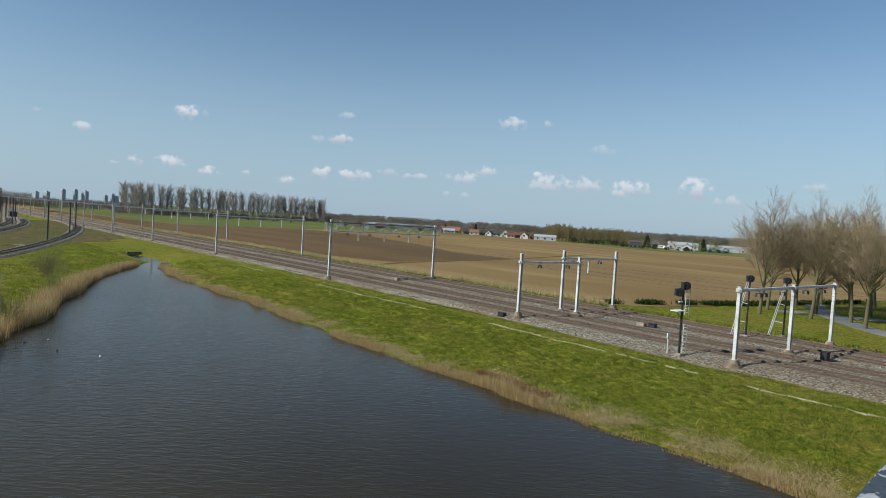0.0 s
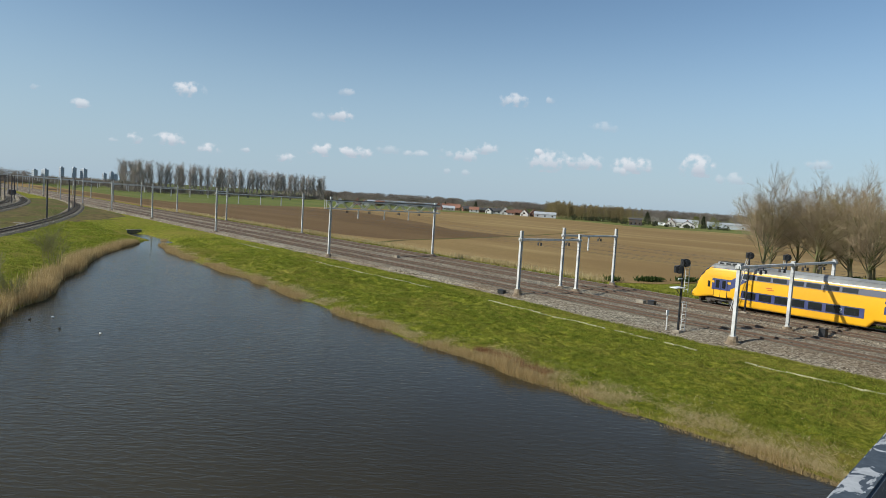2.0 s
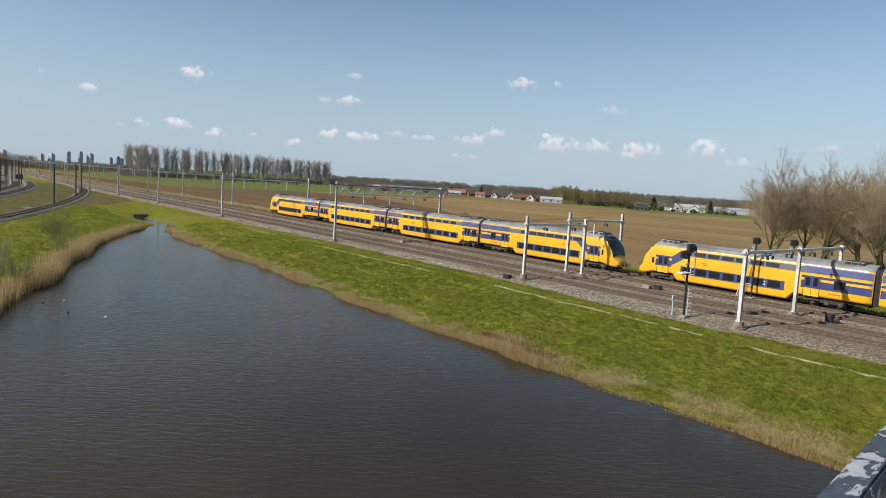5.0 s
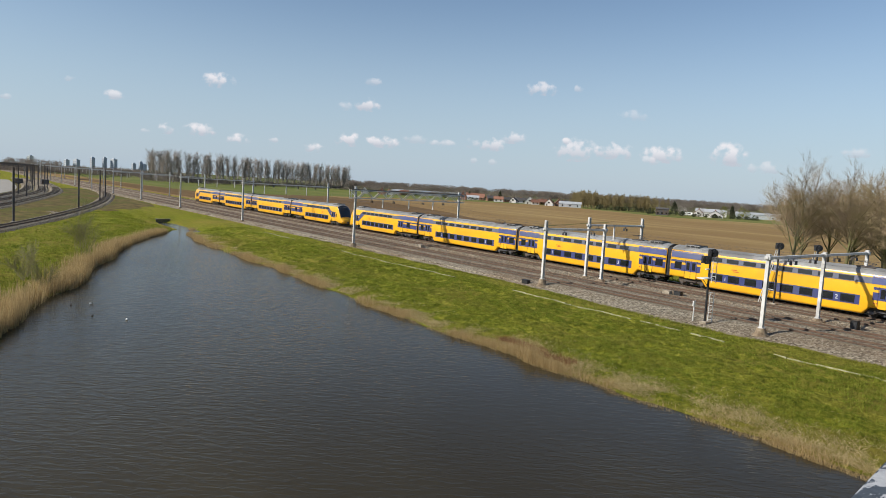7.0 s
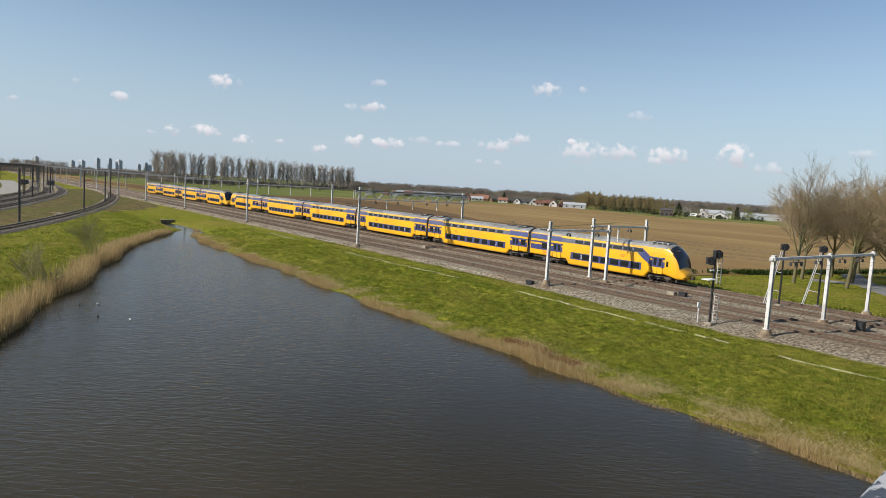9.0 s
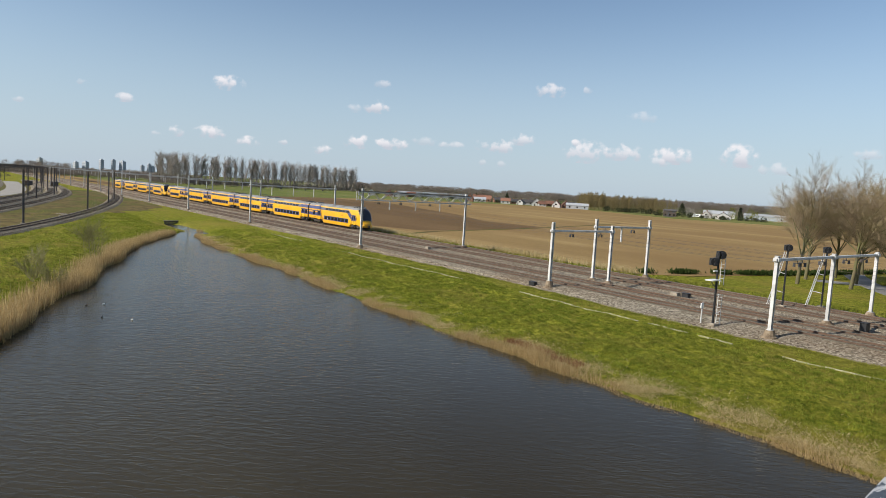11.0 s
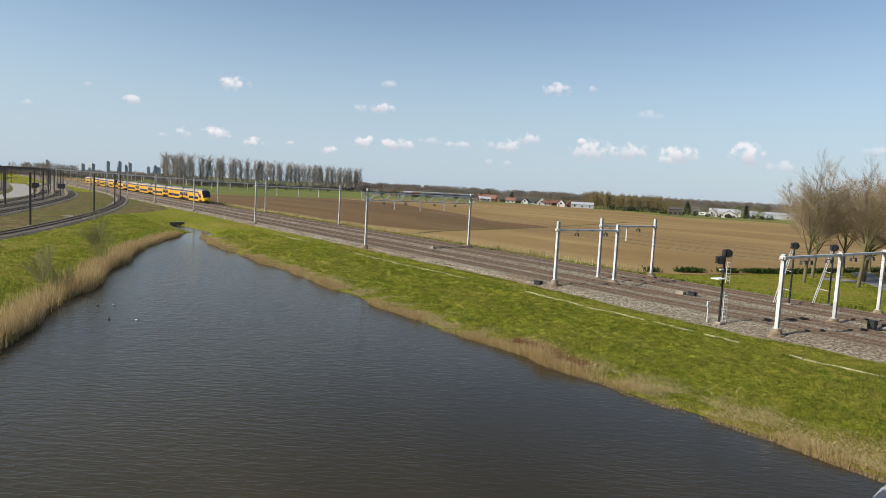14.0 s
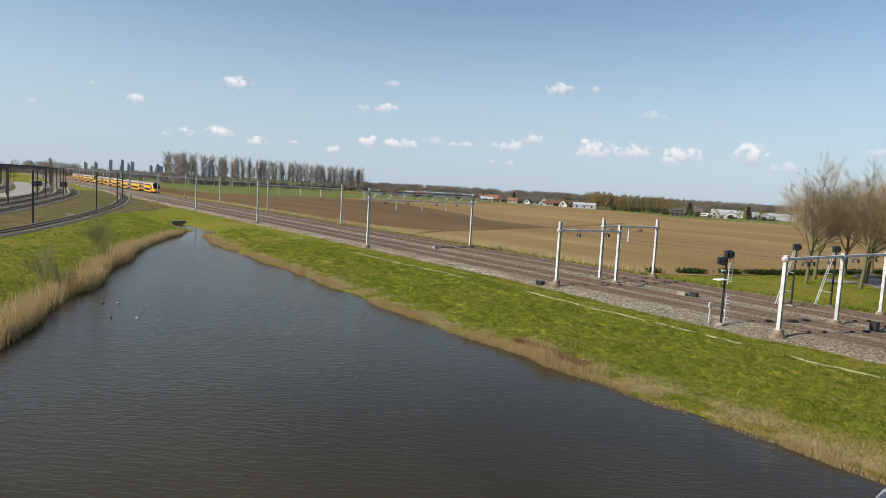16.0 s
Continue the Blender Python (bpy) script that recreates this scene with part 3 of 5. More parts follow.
def wide_gantry(x, y0, y1, h):
    thing = empty("yard_gantry", pose(x, y0, 0), "dark steel overhead gantry spanning the yard tracks", "gantry", "dark gantries over the yard")
    for y in np.linspace(0, y1 - y0, 4):
        part("mast", box(fresh(), -0.15, 0.15, y - 0.15, y + 0.15, -0.6, h, 0.02), DARKSTEEL, thing)
    ya, yb = -0.8, y1 - y0 + 0.8
    for z in (h - 0.95, h - 0.25):
        part("chord", box(fresh(), -0.12, 0.12, ya, yb, z - 0.07, z + 0.07), DARKSTEEL, thing)
    bm, n = fresh(), int((yb - ya) / 1.6)
    for i in range(n):
        a, b = ya + (yb - ya) * i / n, ya + (yb - ya) * (i + 1) / n
        za, zb = (h - 0.95, h - 0.25) if i % 2 else (h - 0.25, h - 0.95)
        rod(bm, (0, a, za), (0, b, zb), 0.05, 0.05, 4)
    part("lattice", bm, DARKSTEEL, thing)
    for y in np.linspace(4, y1 - y0 - 4, 7):
        part("drop_tube", rod(fresh(), (0, y, h - 1.0), (0, y, h - 2.4), 0.07, 0.07, 6), DARKSTEEL, thing)


for x, a, b in ((-300, -30, 31), (-350, -24, 36), (-400, -15, 38), (-450, -12, 44), (-520, -10, 46), (-600, -6, 48), (-250, -50, 12), (-220, -52, 2)):
    wide_gantry(x, a, b, 9.0)

# ---------------------------------------------------------------- train
HALF = 1.48


def section(zb, top, half, cap=1.0):
    """Half cross-section from the belly up over the roof: (across, height)."""
    s = (top - 0.0) / 4.62
    prof = [(0.62, zb), (0.96, zb + 0.04), (1.0, zb + 0.25), (1.0, 2.6 * s), (0.985, 3.2 * s), (0.955, 3.86 * s), (0.918, 4.06 * s), (0.84, 4.22 * s), (0.60, 4.42 * s), (0.28, 4.58 * s), (0.0, 4.62 * s)]
    right = [(half * a, z) for a, z in prof]
    return right + [(-a, z) for a, z in right[-2::-1]]


def loft(bm, stations, pick):
    rings = [[bm.verts.new((x, y, z)) for y, z in sec] for x, sec in stations]
    k = len(rings[0])
    for (xa, _), (xb, _), r, s in zip(stations, stations[1:], rings, rings[1:]):
        for j in range(k):
            f = bm.faces.new((r[j], s[j], s[(j + 1) % k], r[(j + 1) % k]))
            f.material_index = pick((xa + xb) / 2, j, k)
            f.smooth = True
    for r, flip in ((rings[0], False), (rings[-1], True)):
        f = bm.faces.new(r[::-1] if flip else r)
        f.material_index = 0 if flip else 2
    bmesh.ops.recalc_face_normals(bm, faces=bm.faces)
    return bm


def slab(bm, x0, x1, z0, z1, side, proud, across=HALF, lean=0.0, bevel=0.0):
    """A thin plate on the car's side, lean metres further in at its top."""
    d = 0.03
    ys = (across + proud - d, across + proud)
    vs = []
    for x in (x0, x1):
        for z in (z0, z1):
            for y in ys:
                yy = y - (lean if z == z1 else 0)
                vs.append(bm.verts.new((x, side * yy, z)))
    quads = ((0, 1, 3, 2), (4, 6, 7, 5), (0, 4, 5, 1), (2, 3, 7, 6), (1, 5, 7, 3), (0, 2, 6, 4))
    for q in quads:
        bm.faces.new([vs[i] for i in q])
    bmesh.ops.recalc_face_normals(bm, faces=bm.faces)
    return bm


def across_at(z):
    return HALF * float(np.interp(z, (2.6, 3.2, 3.86, 4.0), (1.0, 0.985, 0.955, 0.93)))


def bogie(parent, x):
    b = part("bogie", box(fresh(), x - 0.5, x + 0.5, -0.945, 0.945, 0.45, 0.75, 0.04), UNDER, parent, "grimy bogie frame")
    for s in (-1.05, 1.05):
        part("side_frame", box(fresh(), x - 1.7, x + 1.7, s - 0.1, s + 0.1, 0.42, 0.72, 0.04), UNDER, b)
    for dx in (-1.25, 1.25):
        bm = fresh()
        for s in (-0.75, 0.75):
            rod(bm, (x + dx, s - 0.07, 0.46), (x + dx, s + 0.07, 0.46), 0.46, 0.46, 18)
        rod(bm, (x + dx, -0.75, 0.46), (x + dx, 0.75, 0.46), 0.09, 0.09, 8)
        part("wheelset", bm, UNDER, b)
    for s in (-1.12, 1.12):
        for dx in (-1.25, 0.0, 1.25):
            part("spring", box(fresh(), x + dx - 0.22, x + dx + 0.22, s - 0.1, s + 0.1, 0.3, 0.62, 0.04), DARKSTEEL, b)


PANELBLUE = surface("faded blue panel paint", (0.055, 0.07, 0.19), (0.085, 0.10, 0.23), 0.8, 0.4, 0.0, (0.10, 0.11, 0.20), 0.3)
EMBLEM = surface("orange-red emblem paint", (0.45, 0.10, 0.02), (0.52, 0.13, 0.03), 2.0, 0.5)


def digit(parent, text, x, z, side):
    cu = bpy.data.curves.new("class_digit", "FONT")
    cu.body, cu.size, cu.extrude, cu.align_x = text, 0.6, 0.003, "CENTER"
    cu.materials.append(WHITE)
    ob = new("class_digit", cu)
    ob.parent = parent
    ob.matrix_basis = pose(x, side * (HALF + 0.04), z, 90, 0, 0 if side < 0 else 180)


def emblem(parent, x, side):
    """Two offset bars, a plain mark."""
    bm = fresh()
    slab(bm, x - 0.42, x + 0.22, 2.60, 2.70, side, 0.016, HALF, 0.0)
    slab(bm, x - 0.22, x + 0.42, 2.42, 2.52, side, 0.016, HALF, 0.0)
    part("emblem", bm, EMBLEM, parent, "orange-red painted mark")


def door_zone(parent, x0, x1, xd):
    """Blue panel over the bogie with a double door and a window."""
    for side in (-1, 1):
        part("door_panel", slab(fresh(), x0, x1, 1.75, 2.95, side, 0.012, HALF, 0.02), BLUE, parent, "blue painted panel")
        for k in (-0.36, 0.36):
            d = part("door", slab(fresh(), xd + k - 0.34, xd + k + 0.34, 0.98, 3.0, side, 0.022, HALF, 0.02), YELLOW, parent)
            part("door_top", slab(fresh(), xd + k - 0.34, xd + k + 0.34, 1.76, 2.95, side, 0.027, HALF, 0.02), BLUE, d)
            part("pane", slab(fresh(), xd + k - 0.2, xd + k + 0.2, 1.95, 2.8, side, 0.034, HALF, 0.02), GLASS, d, "dark door glass")
        bm = fresh()
        for k in (-0.75, 0.0, 0.75):
            slab(bm, xd + k - 0.018, xd + k + 0.018, 0.98, 3.0, side, 0.03, HALF, 0.02)
        part("door_seal", bm, GANGWAY, parent)
        part("step", box(fresh(), xd - 0.75, xd + 0.75, side * 1.35 - 0.12, side * 1.35 + 0.12, 0.62, 0.70, 0.01), DARKSTEEL, parent)


def window_row(parent, name, xs_, z0, z1, w, bevel=0.05):
    for x in xs_:
        for side in (-1, 1):
            y = across_at(z0)
            part(name, slab(fresh(), x - w / 2, x + w / 2, z0, z1, side, 0.03, y, y - across_at(z1)), GLASS, parent)


def roof_gear(parent, x, long=2.2):
    bm = box(fresh(), x - long / 2, x + long / 2, -0.85, 0.85, 4.42, 4.74, 0.06)
    g = part("roof_unit", bm, ROOFGREY, parent, "grey roof ventilation unit")
    bm = fresh()
    for i in range(4):
        box(bm, x - long / 2 + 0.2 + i * long / 4, x - long / 2 + 0.2 + i * long / 4 + long / 6, -0.7, 0.7, 4.74, 4.76)
    for s in (-1, 1):
        for i in range(3):
            box(bm, x - long / 2 + 0.25 + i * long / 3.3, x - long / 2 + 0.25 + i * long / 3.3 + 0.5, s * 0.86 - 0.01, s * 0.86 + 0.01, 4.5, 4.68)
    part("grille", bm, GANGWAY, g)


def pantograph(parent, x):
    bm = fresh()
    for s in (-0.5, 0.5):
        rod(bm, (x, s, 4.62), (x + 0.9, s * 0.8, 4.9), 0.03, 0.03, 5)
        rod(bm, (x + 0.9, s * 0.8, 4.9), (x - 0.2, s * 0.6, 5.08), 0.025, 0.025, 5)
    rod(bm, (x - 0.2, -0.8, 5.1), (x - 0.2, 0.8, 5.1), 0.035, 0.035, 5)
    box(bm, x - 0.5, x + 1.1, -0.6, 0.6, 4.58, 4.66)
    part("pantograph", bm, DARKSTEEL, parent, "folded dark pantograph")


L_MID, L_CAB = 25.75, 26.6


def carriage(name, cab, label, seed=0):
    """A double-deck car, 0 at its rear end, its front or cab towards -x."""
    length = L_CAB if cab else L_MID
    car = empty(name, pose(0, 0, 0), label, "train carriage", "carriages of the train")
    x_end = -length + (1.48 if cab else 0.28)
    belly0, belly1 = (-7.6, x_end + 4.7) if cab else (-4.6, x_end + 4.4)

    def low(x):
        if belly1 < x < belly0:
            return 0.30
        return 0.98

    xs_ = [-0.28, -1.0, -2.5, belly0 + 0.3, belly0 - 0.3, -8, -12, -16, belly1 + 0.3, belly1 - 0.3]
    if cab:
        xs_ += [x_end + 2.6]
    else:
        xs_ += [x_end + 2.0, x_end]
    st = [(x, section(low(x), 4.62, HALF)) for x in xs_]
    if cab:
        for d, top, half, zb in ((2.0, 4.58, 1.48, 0.95), (1.6, 4.45, 1.47, 0.88), (1.15, 4.12, 1.455, 0.78), (0.72, 3.6, 1.42, 0.68), (0.4, 2.9, 1.36, 0.62), (0.2, 2.05, 1.26, 0.6), (0.0, 1.75, 1.18, 0.6), (-0.3, 1.5, 1.05, 0.64), (-0.5, 1.2, 0.88, 0.72)):
            st.append((x_end + d, section(zb, top, half)))

    def pick(x, j, k):
        up = min(j, k - 2 - j)
        if j == k - 1:
            return 2
        if cab and x < x_end + 1.7:
            return 3 if x > x_end + 0.25 and up >= (6 if x > x_end + 1.2 else 5) else 0
        if cab and x < x_end + 2.2:
            return 1 if up >= 7 else 0
        return 1 if up >= 6 else 0

    part("body", loft(fresh(), st, pick), [YELLOW, ROOFGREY, UNDER, GLASS], car, "yellow double-deck car body with grey roof")
    # upper and lower bands and windows
    first = x_end + (5.4 if cab else 0.05)
    for side in (-1, 1):
        y = across_at(3.2)
        part("upper_band", slab(fresh(), first, -0.33, 3.22, 3.80, side, 0.012, y, y - across_at(3.8)), BANDGREY, car, "grey-blue upper window band")
        part("lower_band", slab(fresh(), belly1 + 0.7, belly0 - 0.55, 1.10, 2.02, side, 0.012), BLUE, car, "blue lower window band")
        emblem(car, belly1 + 3.6, side)
        digit(car, "2", belly0 - 2.55, 1.36, side)
        if not cab:
            digit(car, "1", belly1 + 2.55, 1.36, side)
        bm = fresh()
        for i in range(5):
            slab(bm, -4.0 + i * 0.22, -3.85 + i * 0.22, 1.38, 1.52, side, 0.014, HALF, 0.0)
        part("fleet_mark", bm, EMBLEM, car, "small red painted bars")
    n = 7 if cab else 8
    window_row(car, "lower_window", [belly0 - 1.6 - (belly0 - belly1 - 3.2) * i / (n - 1) for i in range(n)], 1.22, 1.92, 1.25)
    window_row(car, "upper_window", [belly0 - 1.9 - (belly0 - belly1 - 3.2) * i / (n - 1) for i in range(n)], 3.30, 3.72, 1.35)
    door_zone(car, -6.6 if cab else -4.1, -0.36, -5.6 if cab else -2.9)
    w0 = -3.6 if cab else -1.75
    for side in (-1, 1):
        part("end_window", slab(fresh(), w0, w0 + 1.0, 1.95, 2.75, side, 0.034, HALF, 0.02), GLASS, car)
    # sloping roof-side panels over the entrances
    for x0, x1 in ((-6.4 if cab else -4.3, -0.33),) + (() if cab else ((x_end + 0.05, x_end + 4.1),)):
        for side in (-1, 1):
            part("roof_panel", slab(fresh(), x0, x1, 3.24, 3.84, side, 0.02, across_at(3.24), across_at(3.24) - across_at(3.84)), PANELBLUE, car)
            part("roof_edge", slab(fresh(), x0, x1, 3.86, 4.19, side, 0.018, across_at(3.86), 0.165), PANELBLUE, car)
    if cab:
        door_zone(car, x_end + 2.1, x_end + 4.2, x_end + 3.1)
        for side in (-1, 1):
            bm = fresh()
            y0, y1 = HALF + 0.014, across_at(3.8) + 0.016
            pts = [(x_end + 4.2, 1.95), (x_end + 4.2, 2.95), (x_end + 5.4, 3.80), (x_end + 6.9, 3.80), (x_end + 5.3, 2.6)]
            bm.faces.new([bm.verts.new((x, side * float(np.interp(z, (2.6, 3.8), (y0, y1))), z)) for x, z in pts])
            r = bmesh.ops.extrude_face_region(bm, geom=list(bm.faces))
            for v in r["geom"]:
                if isinstance(v, bmesh.types.BMVert):
                    v.co.y -= side * 0.03
            bmesh.ops.recalc_face_normals(bm, faces=bm.faces)
            part("swoosh", bm, BLUE, car, "blue diagonal stripe")
            part("cab_window", slab(fresh(), x_end + 1.62, x_end + 1.9, 1.95, 2.6, side, 0.012, 1.48, 0.0), GLASS, car)
            part("headlight", box(fresh(), x_end + 0.24, x_end + 0.42, side * 0.8 - 0.16, side * 0.8 + 0.16, 1.28, 1.46, 0.02), WHITE, car, "pale round headlight")
        part("coupler", rod(box(fresh(), x_end - 1.0, x_end - 0.72, -0.2, 0.2, 0.72, 1.1, 0.03), (x_end + 0.6, 0, 0.9), (x_end - 0.8, 0, 0.9), 0.14, 0.14, 8), UNDER, car)
        part("snow_plough", box(fresh(), x_end + 0.5, x_end + 0.75, -1.1, 1.1, 0.2, 0.66, 0.03), UNDER, car)
        roof_gear(car, x_end + 3.4, 2.4)
    else:
        door_zone(car, x_end + 0.05, x_end + 3.9, x_end + 2.7)
        for side in (-1, 1):
            part("end_window", slab(fresh(), x_end + 0.6, x_end + 1.5, 1.95, 2.75, side, 0.034, HALF, 0.02), GLASS, car)
        roof_gear(car, x_end + 2.2, 1.9)
    roof_gear(car, -2.4, 1.9)
    bogie(car, -4.2 if cab else -2.9)
    bogie(car, x_end + (3.0 if cab else 2.8))
    if not cab:
        part("gangway", box(fresh(), x_end - 0.28, x_end, -1.3, 1.3, 0.9, 4.3, 0.04), GANGWAY, car, "black rubber gangway bellows")
    bm = box(fresh(), -0.28, 0.0, -1.3, 1.3, 0.9, 4.3, 0.04)
    part("gangway", bm, GANGWAY, car, "black rubber gangway bellows")
    part("underframe", box(fresh(), x_end + (1.3 if cab else 1.0), -0.6, -1.05, 1.05, 0.62, 1.0, 0.04), UNDER, car)
    return car


SPEED, NOSE_AT, NOSE_TIME = 37.8, -21.55, 1.5
CAR_LABEL = "yellow and blue double-deck passenger carriage with dark windows"
CAB_LABEL = "yellow double-deck driving carriage with a rounded dark-windowed nose"
cab_car = carriage("driving_carriage", True, CAB_LABEL)
mid_car = carriage("carriage", False, CAR_LABEL)
pantograph(mid_car, -5.6)
train = []          # (car, distance of its origin behind the nose, turned round)
at = 0.0
for unit in (4, 6):
    for i in range(unit):
        head, tail = i == 0, i == unit - 1
        ob = copy_thing(cab_car if head or tail else mid_car, pose(0, 0, 0))
        length = L_CAB if head or tail else L_MID
        train.append((ob, at + (0.0 if tail else length), tail))
        at += length
    at += 0.9
for ob in (cab_car, mid_car):
    for o in (*ob.children_recursive, ob):
        bpy.data.objects.remove(o)

# ---------------------------------------------------------------- beside the tracks
def signal(x, y, z, kind):
    """A colour-light signal on a dark post."""
    label = "dark two-headed railway signal with a white platform and ladder" if kind == "near" else "dark railway signal with a leaning galvanised ladder"
    s = empty("railway_signal", pose(x, y, z), label, "railway signal", "railway signals")
    part("post", rod(fresh(), (0, 0, -0.1), (0, 0, 6.1), 0.10, 0.085, 8), BLACK, s)
    part("base_block", box(fresh(), -0.32, 0.32, -0.32, 0.32, -0.5, 0.18, 0.04), CONCRETE, s, "pale concrete block")
    heads = ((0.38, 5.95), (-0.55, 5.4)) if kind == "near" else ((0.12, 6.0),)
    for dy, hz in heads:
        bm = rod(fresh(), (-0.09, dy + 0.08, hz), (0.09, dy - 0.08, hz), 0.36, 0.36, 20)
        head = part("signal_head", bm, BLACK, s, "round black backboard with hoods")
        for k in (-0.17, 0.14):
            part("hood", rod(fresh(), (0.08, dy - 0.07, hz + k), (0.32, dy - 0.28, hz + k + 0.02), 0.13, 0.14, 12), BLACK, head)
        part("lamp_case", box(fresh(), -0.4, -0.12, dy - 0.22, dy + 0.22, hz - 0.3, hz + 0.3, 0.03), BLACK, head)
        part("arm", rod(fresh(), (0, 0, hz), (0, dy, hz), 0.04, 0.04, 6), BLACK, s)
    if kind == "near":
        pl = part("platform", box(fresh(), -0.35, 0.35, -1.25, 0.1, 3.82, 3.9, 0.01), WHITE, s, "white platform")
        part("brace", rod(fresh(), (0, -0.9, 3.82), (0, 0, 3.1), 0.03, 0.03, 5), DARKSTEEL, pl)
        part("upper_bracket", box(fresh(), -0.06, 0.06, -0.6, 0.0, 4.55, 4.66), WHITE, s)
        for a, z0, z1 in ((0.75, 0.0, 2.6), (0.75, 3.4, 5.9)):
            bm = fresh()
            for k in (-0.18, 0.18):
                rod(bm, (k, a, z0), (k, a, z1), 0.035, 0.035, 5)
            zz = z0 + 0.25
            while zz < z1:
                rod(bm, (-0.18, a, zz), (0.18, a, zz), 0.018, 0.018, 5)
                zz += 0.3
            part("ladder", bm, GALV, s)
        for zz in (2.55, 1.0):
            part("ladder_stay", rod(fresh(), (0, 0, zz), (0, 0.75, zz), 0.04, 0.04, 5), WHITE, s)
        part("base_block", box(fresh(), -0.25, 0.25, 0.5, 1.0, -0.5, 0.08, 0.03), CONCRETE, s)
    else:
        bm = fresh()
        for k in (-0.2, 0.2):
            rod(bm, (-1.5, k, 0.0), (-0.2, k, 5.6), 0.045, 0.045, 5)
        for i in range(1, 18):
            u = i / 18
            rod(bm, (-1.5 + 1.3 * u, -0.2, 5.6 * u), (-1.5 + 1.3 * u, 0.2, 5.6 * u), 0.02, 0.02, 5)
        part("ladder", bm, GALV, s)
        for u in (0.28, 0.62):
            part("ladder_stay", rod(fresh(), (-1.5 + 1.3 * u, 0, 5.6 * u), (0, 0, 5.6 * u - 0.1), 0.035, 0.035, 5), GALV, s)


signal(-30.5, 51.6, -0.12, "near")
signal(-32.7, 67.75, 0.1, "far")
signal(-31.2, 72.9, 0.0, "far")

marker = empty("marker_post", pose(-31.6, 51.6, -0.15), "small white distance marker on a thin grey post", "marker post")
part("post", rod(fresh(), (0, 0, -0.3), (0, 0, 1.35), 0.06, 0.06, 8), GALV, marker)
part("plate", box(fresh(), -0.05, 0.05, -0.2, 0.2, 1.3, 1.75, 0.02), WHITE, marker)


def track_box(x, y, z, sx, sy, sz, mat, label):
    b = empty("track_cabinet", pose(x, y, z), label, "trackside box", "boxes in the ballast")
    part("body", box(fresh(), -sx / 2, sx / 2, -sy / 2, sy / 2, -0.1, sz, 0.03), mat, b)
    part("lid", box(fresh(), -sx / 2 - 0.03, sx / 2 + 0.03, -sy / 2 - 0.03, sy / 2 + 0.03, sz + 0.002, sz + 0.06, 0.01), mat, b)


track_box(-22.9, 62.0, 0.05, 0.55, 0.7, 0.75, BLACK, "black equipment box standing in the ballast")
track_box(-40.5, 62.9, 0.05, 0.8, 0.5, 0.35, BLACK, "low black equipment box in the ballast")
track_box(-41.6, 62.5, 0.05, 0.9, 0.6, 0.28, CONCRETE, "low concrete equipment box in the ballast")
track_box(-52.9, 52.4, -0.1, 0.9, 0.5, 0.3, BLACK, "low black equipment box beside a catenary post")
track_box(-88.0, 62.6, 0.05, 1.2, 0.6, 0.35, CONCRETE, "low concrete equipment box in the ballast")
track_box(-362, 40, -0.3, 5.0, 3.0, 2.6, DARKSTEEL, "dark relay hut beside the yard tracks")
track_box(-366, 30, -0.3, 4.0, 3.0, 2.4, DARKSTEEL, "dark relay hut beside the yard tracks")

# concrete lids of the cable trough, half overgrown
trough = empty("cable_trough", pose(0, 48.25, -0.3), "overgrown pale concrete cable trough in the grass", "cable trough")
rng = random.Random(5)
x = -118.0
lid_bm = box(fresh(), -0.47, 0.47, -0.12, 0.12, -0.1, 0.05, 0.01)
lid_me = bpy.data.meshes.new("lid")
lid_bm.to_mesh(lid_me)
lid_bm.free()
lid_me.materials.append(surface("bleached concrete lid", (0.23, 0.225, 0.11), (0.38, 0.36, 0.22), 6.0, 0.9, 0.0, (0.17, 0.18, 0.05), 0.25, 0.0, None, 0.3, 0.15))
TROUGH = [(-118, 48.4), (-104, 48.3), (-78, 47.6), (-58, 48.25), (-49, 48.25), (-41, 47.7), (-27, 47.65), (-20, 47.2), (10, 47.1)]
while x < 6:
    gap = noise.noise(Vector((x * 0.09, 2.3, 0.4)))
    if gap > -0.30 and rng.random() > 0.10:
        lid = new("lid", lid_me)
        lid.parent = trough
        yy = polyline(x, TROUGH) + rng.uniform(-0.06, 0.06)
        slope = math.degrees(math.atan2(polyline(x + 1, TROUGH) - polyline(x - 1, TROUGH), 2))
        lid.matrix_basis = pose(x, yy - 48.25, max(land(x - 0.3, yy), land(x + 0.3, yy)) + 0.33 + rng.uniform(-0.02, 0.02), rng.uniform(-3, 3), rng.uniform(-1, 1), slope + rng.uniform(-4, 4)) @ Matrix.Diagonal((1, rng.uniform(0.35, 0.8), 1, 1))
    x += 0.97


# ---------------------------------------------------------------- bridge on which the camera stands
RAIL_DIR = Vector((-0.134, 0.991, 0)).normalized()


def along(s, side, z):
    p = Vector((-0.415, 0.02, 0)) + RAIL_DIR * s + Vector((RAIL_DIR.y, -RAIL_DIR.x, 0)) * side
    return (p.x, p.y, z)


def bar_along(bm, s0, s1, a, b, z0, z1):
    vs = [bm.verts.new(along(s, w, z)) for s in (s0, s1) for w in (a, b) for z in (z0, z1)]
    for q in ((0, 1, 3, 2), (4, 6, 7, 5), (0, 4, 5, 1), (2, 3, 7, 6), (1, 5, 7, 3), (0, 2, 6, 4)):
        bm.faces.new([vs[i] for i in q])
    bmesh.ops.recalc_face_normals(bm, faces=bm.faces)
    return bm


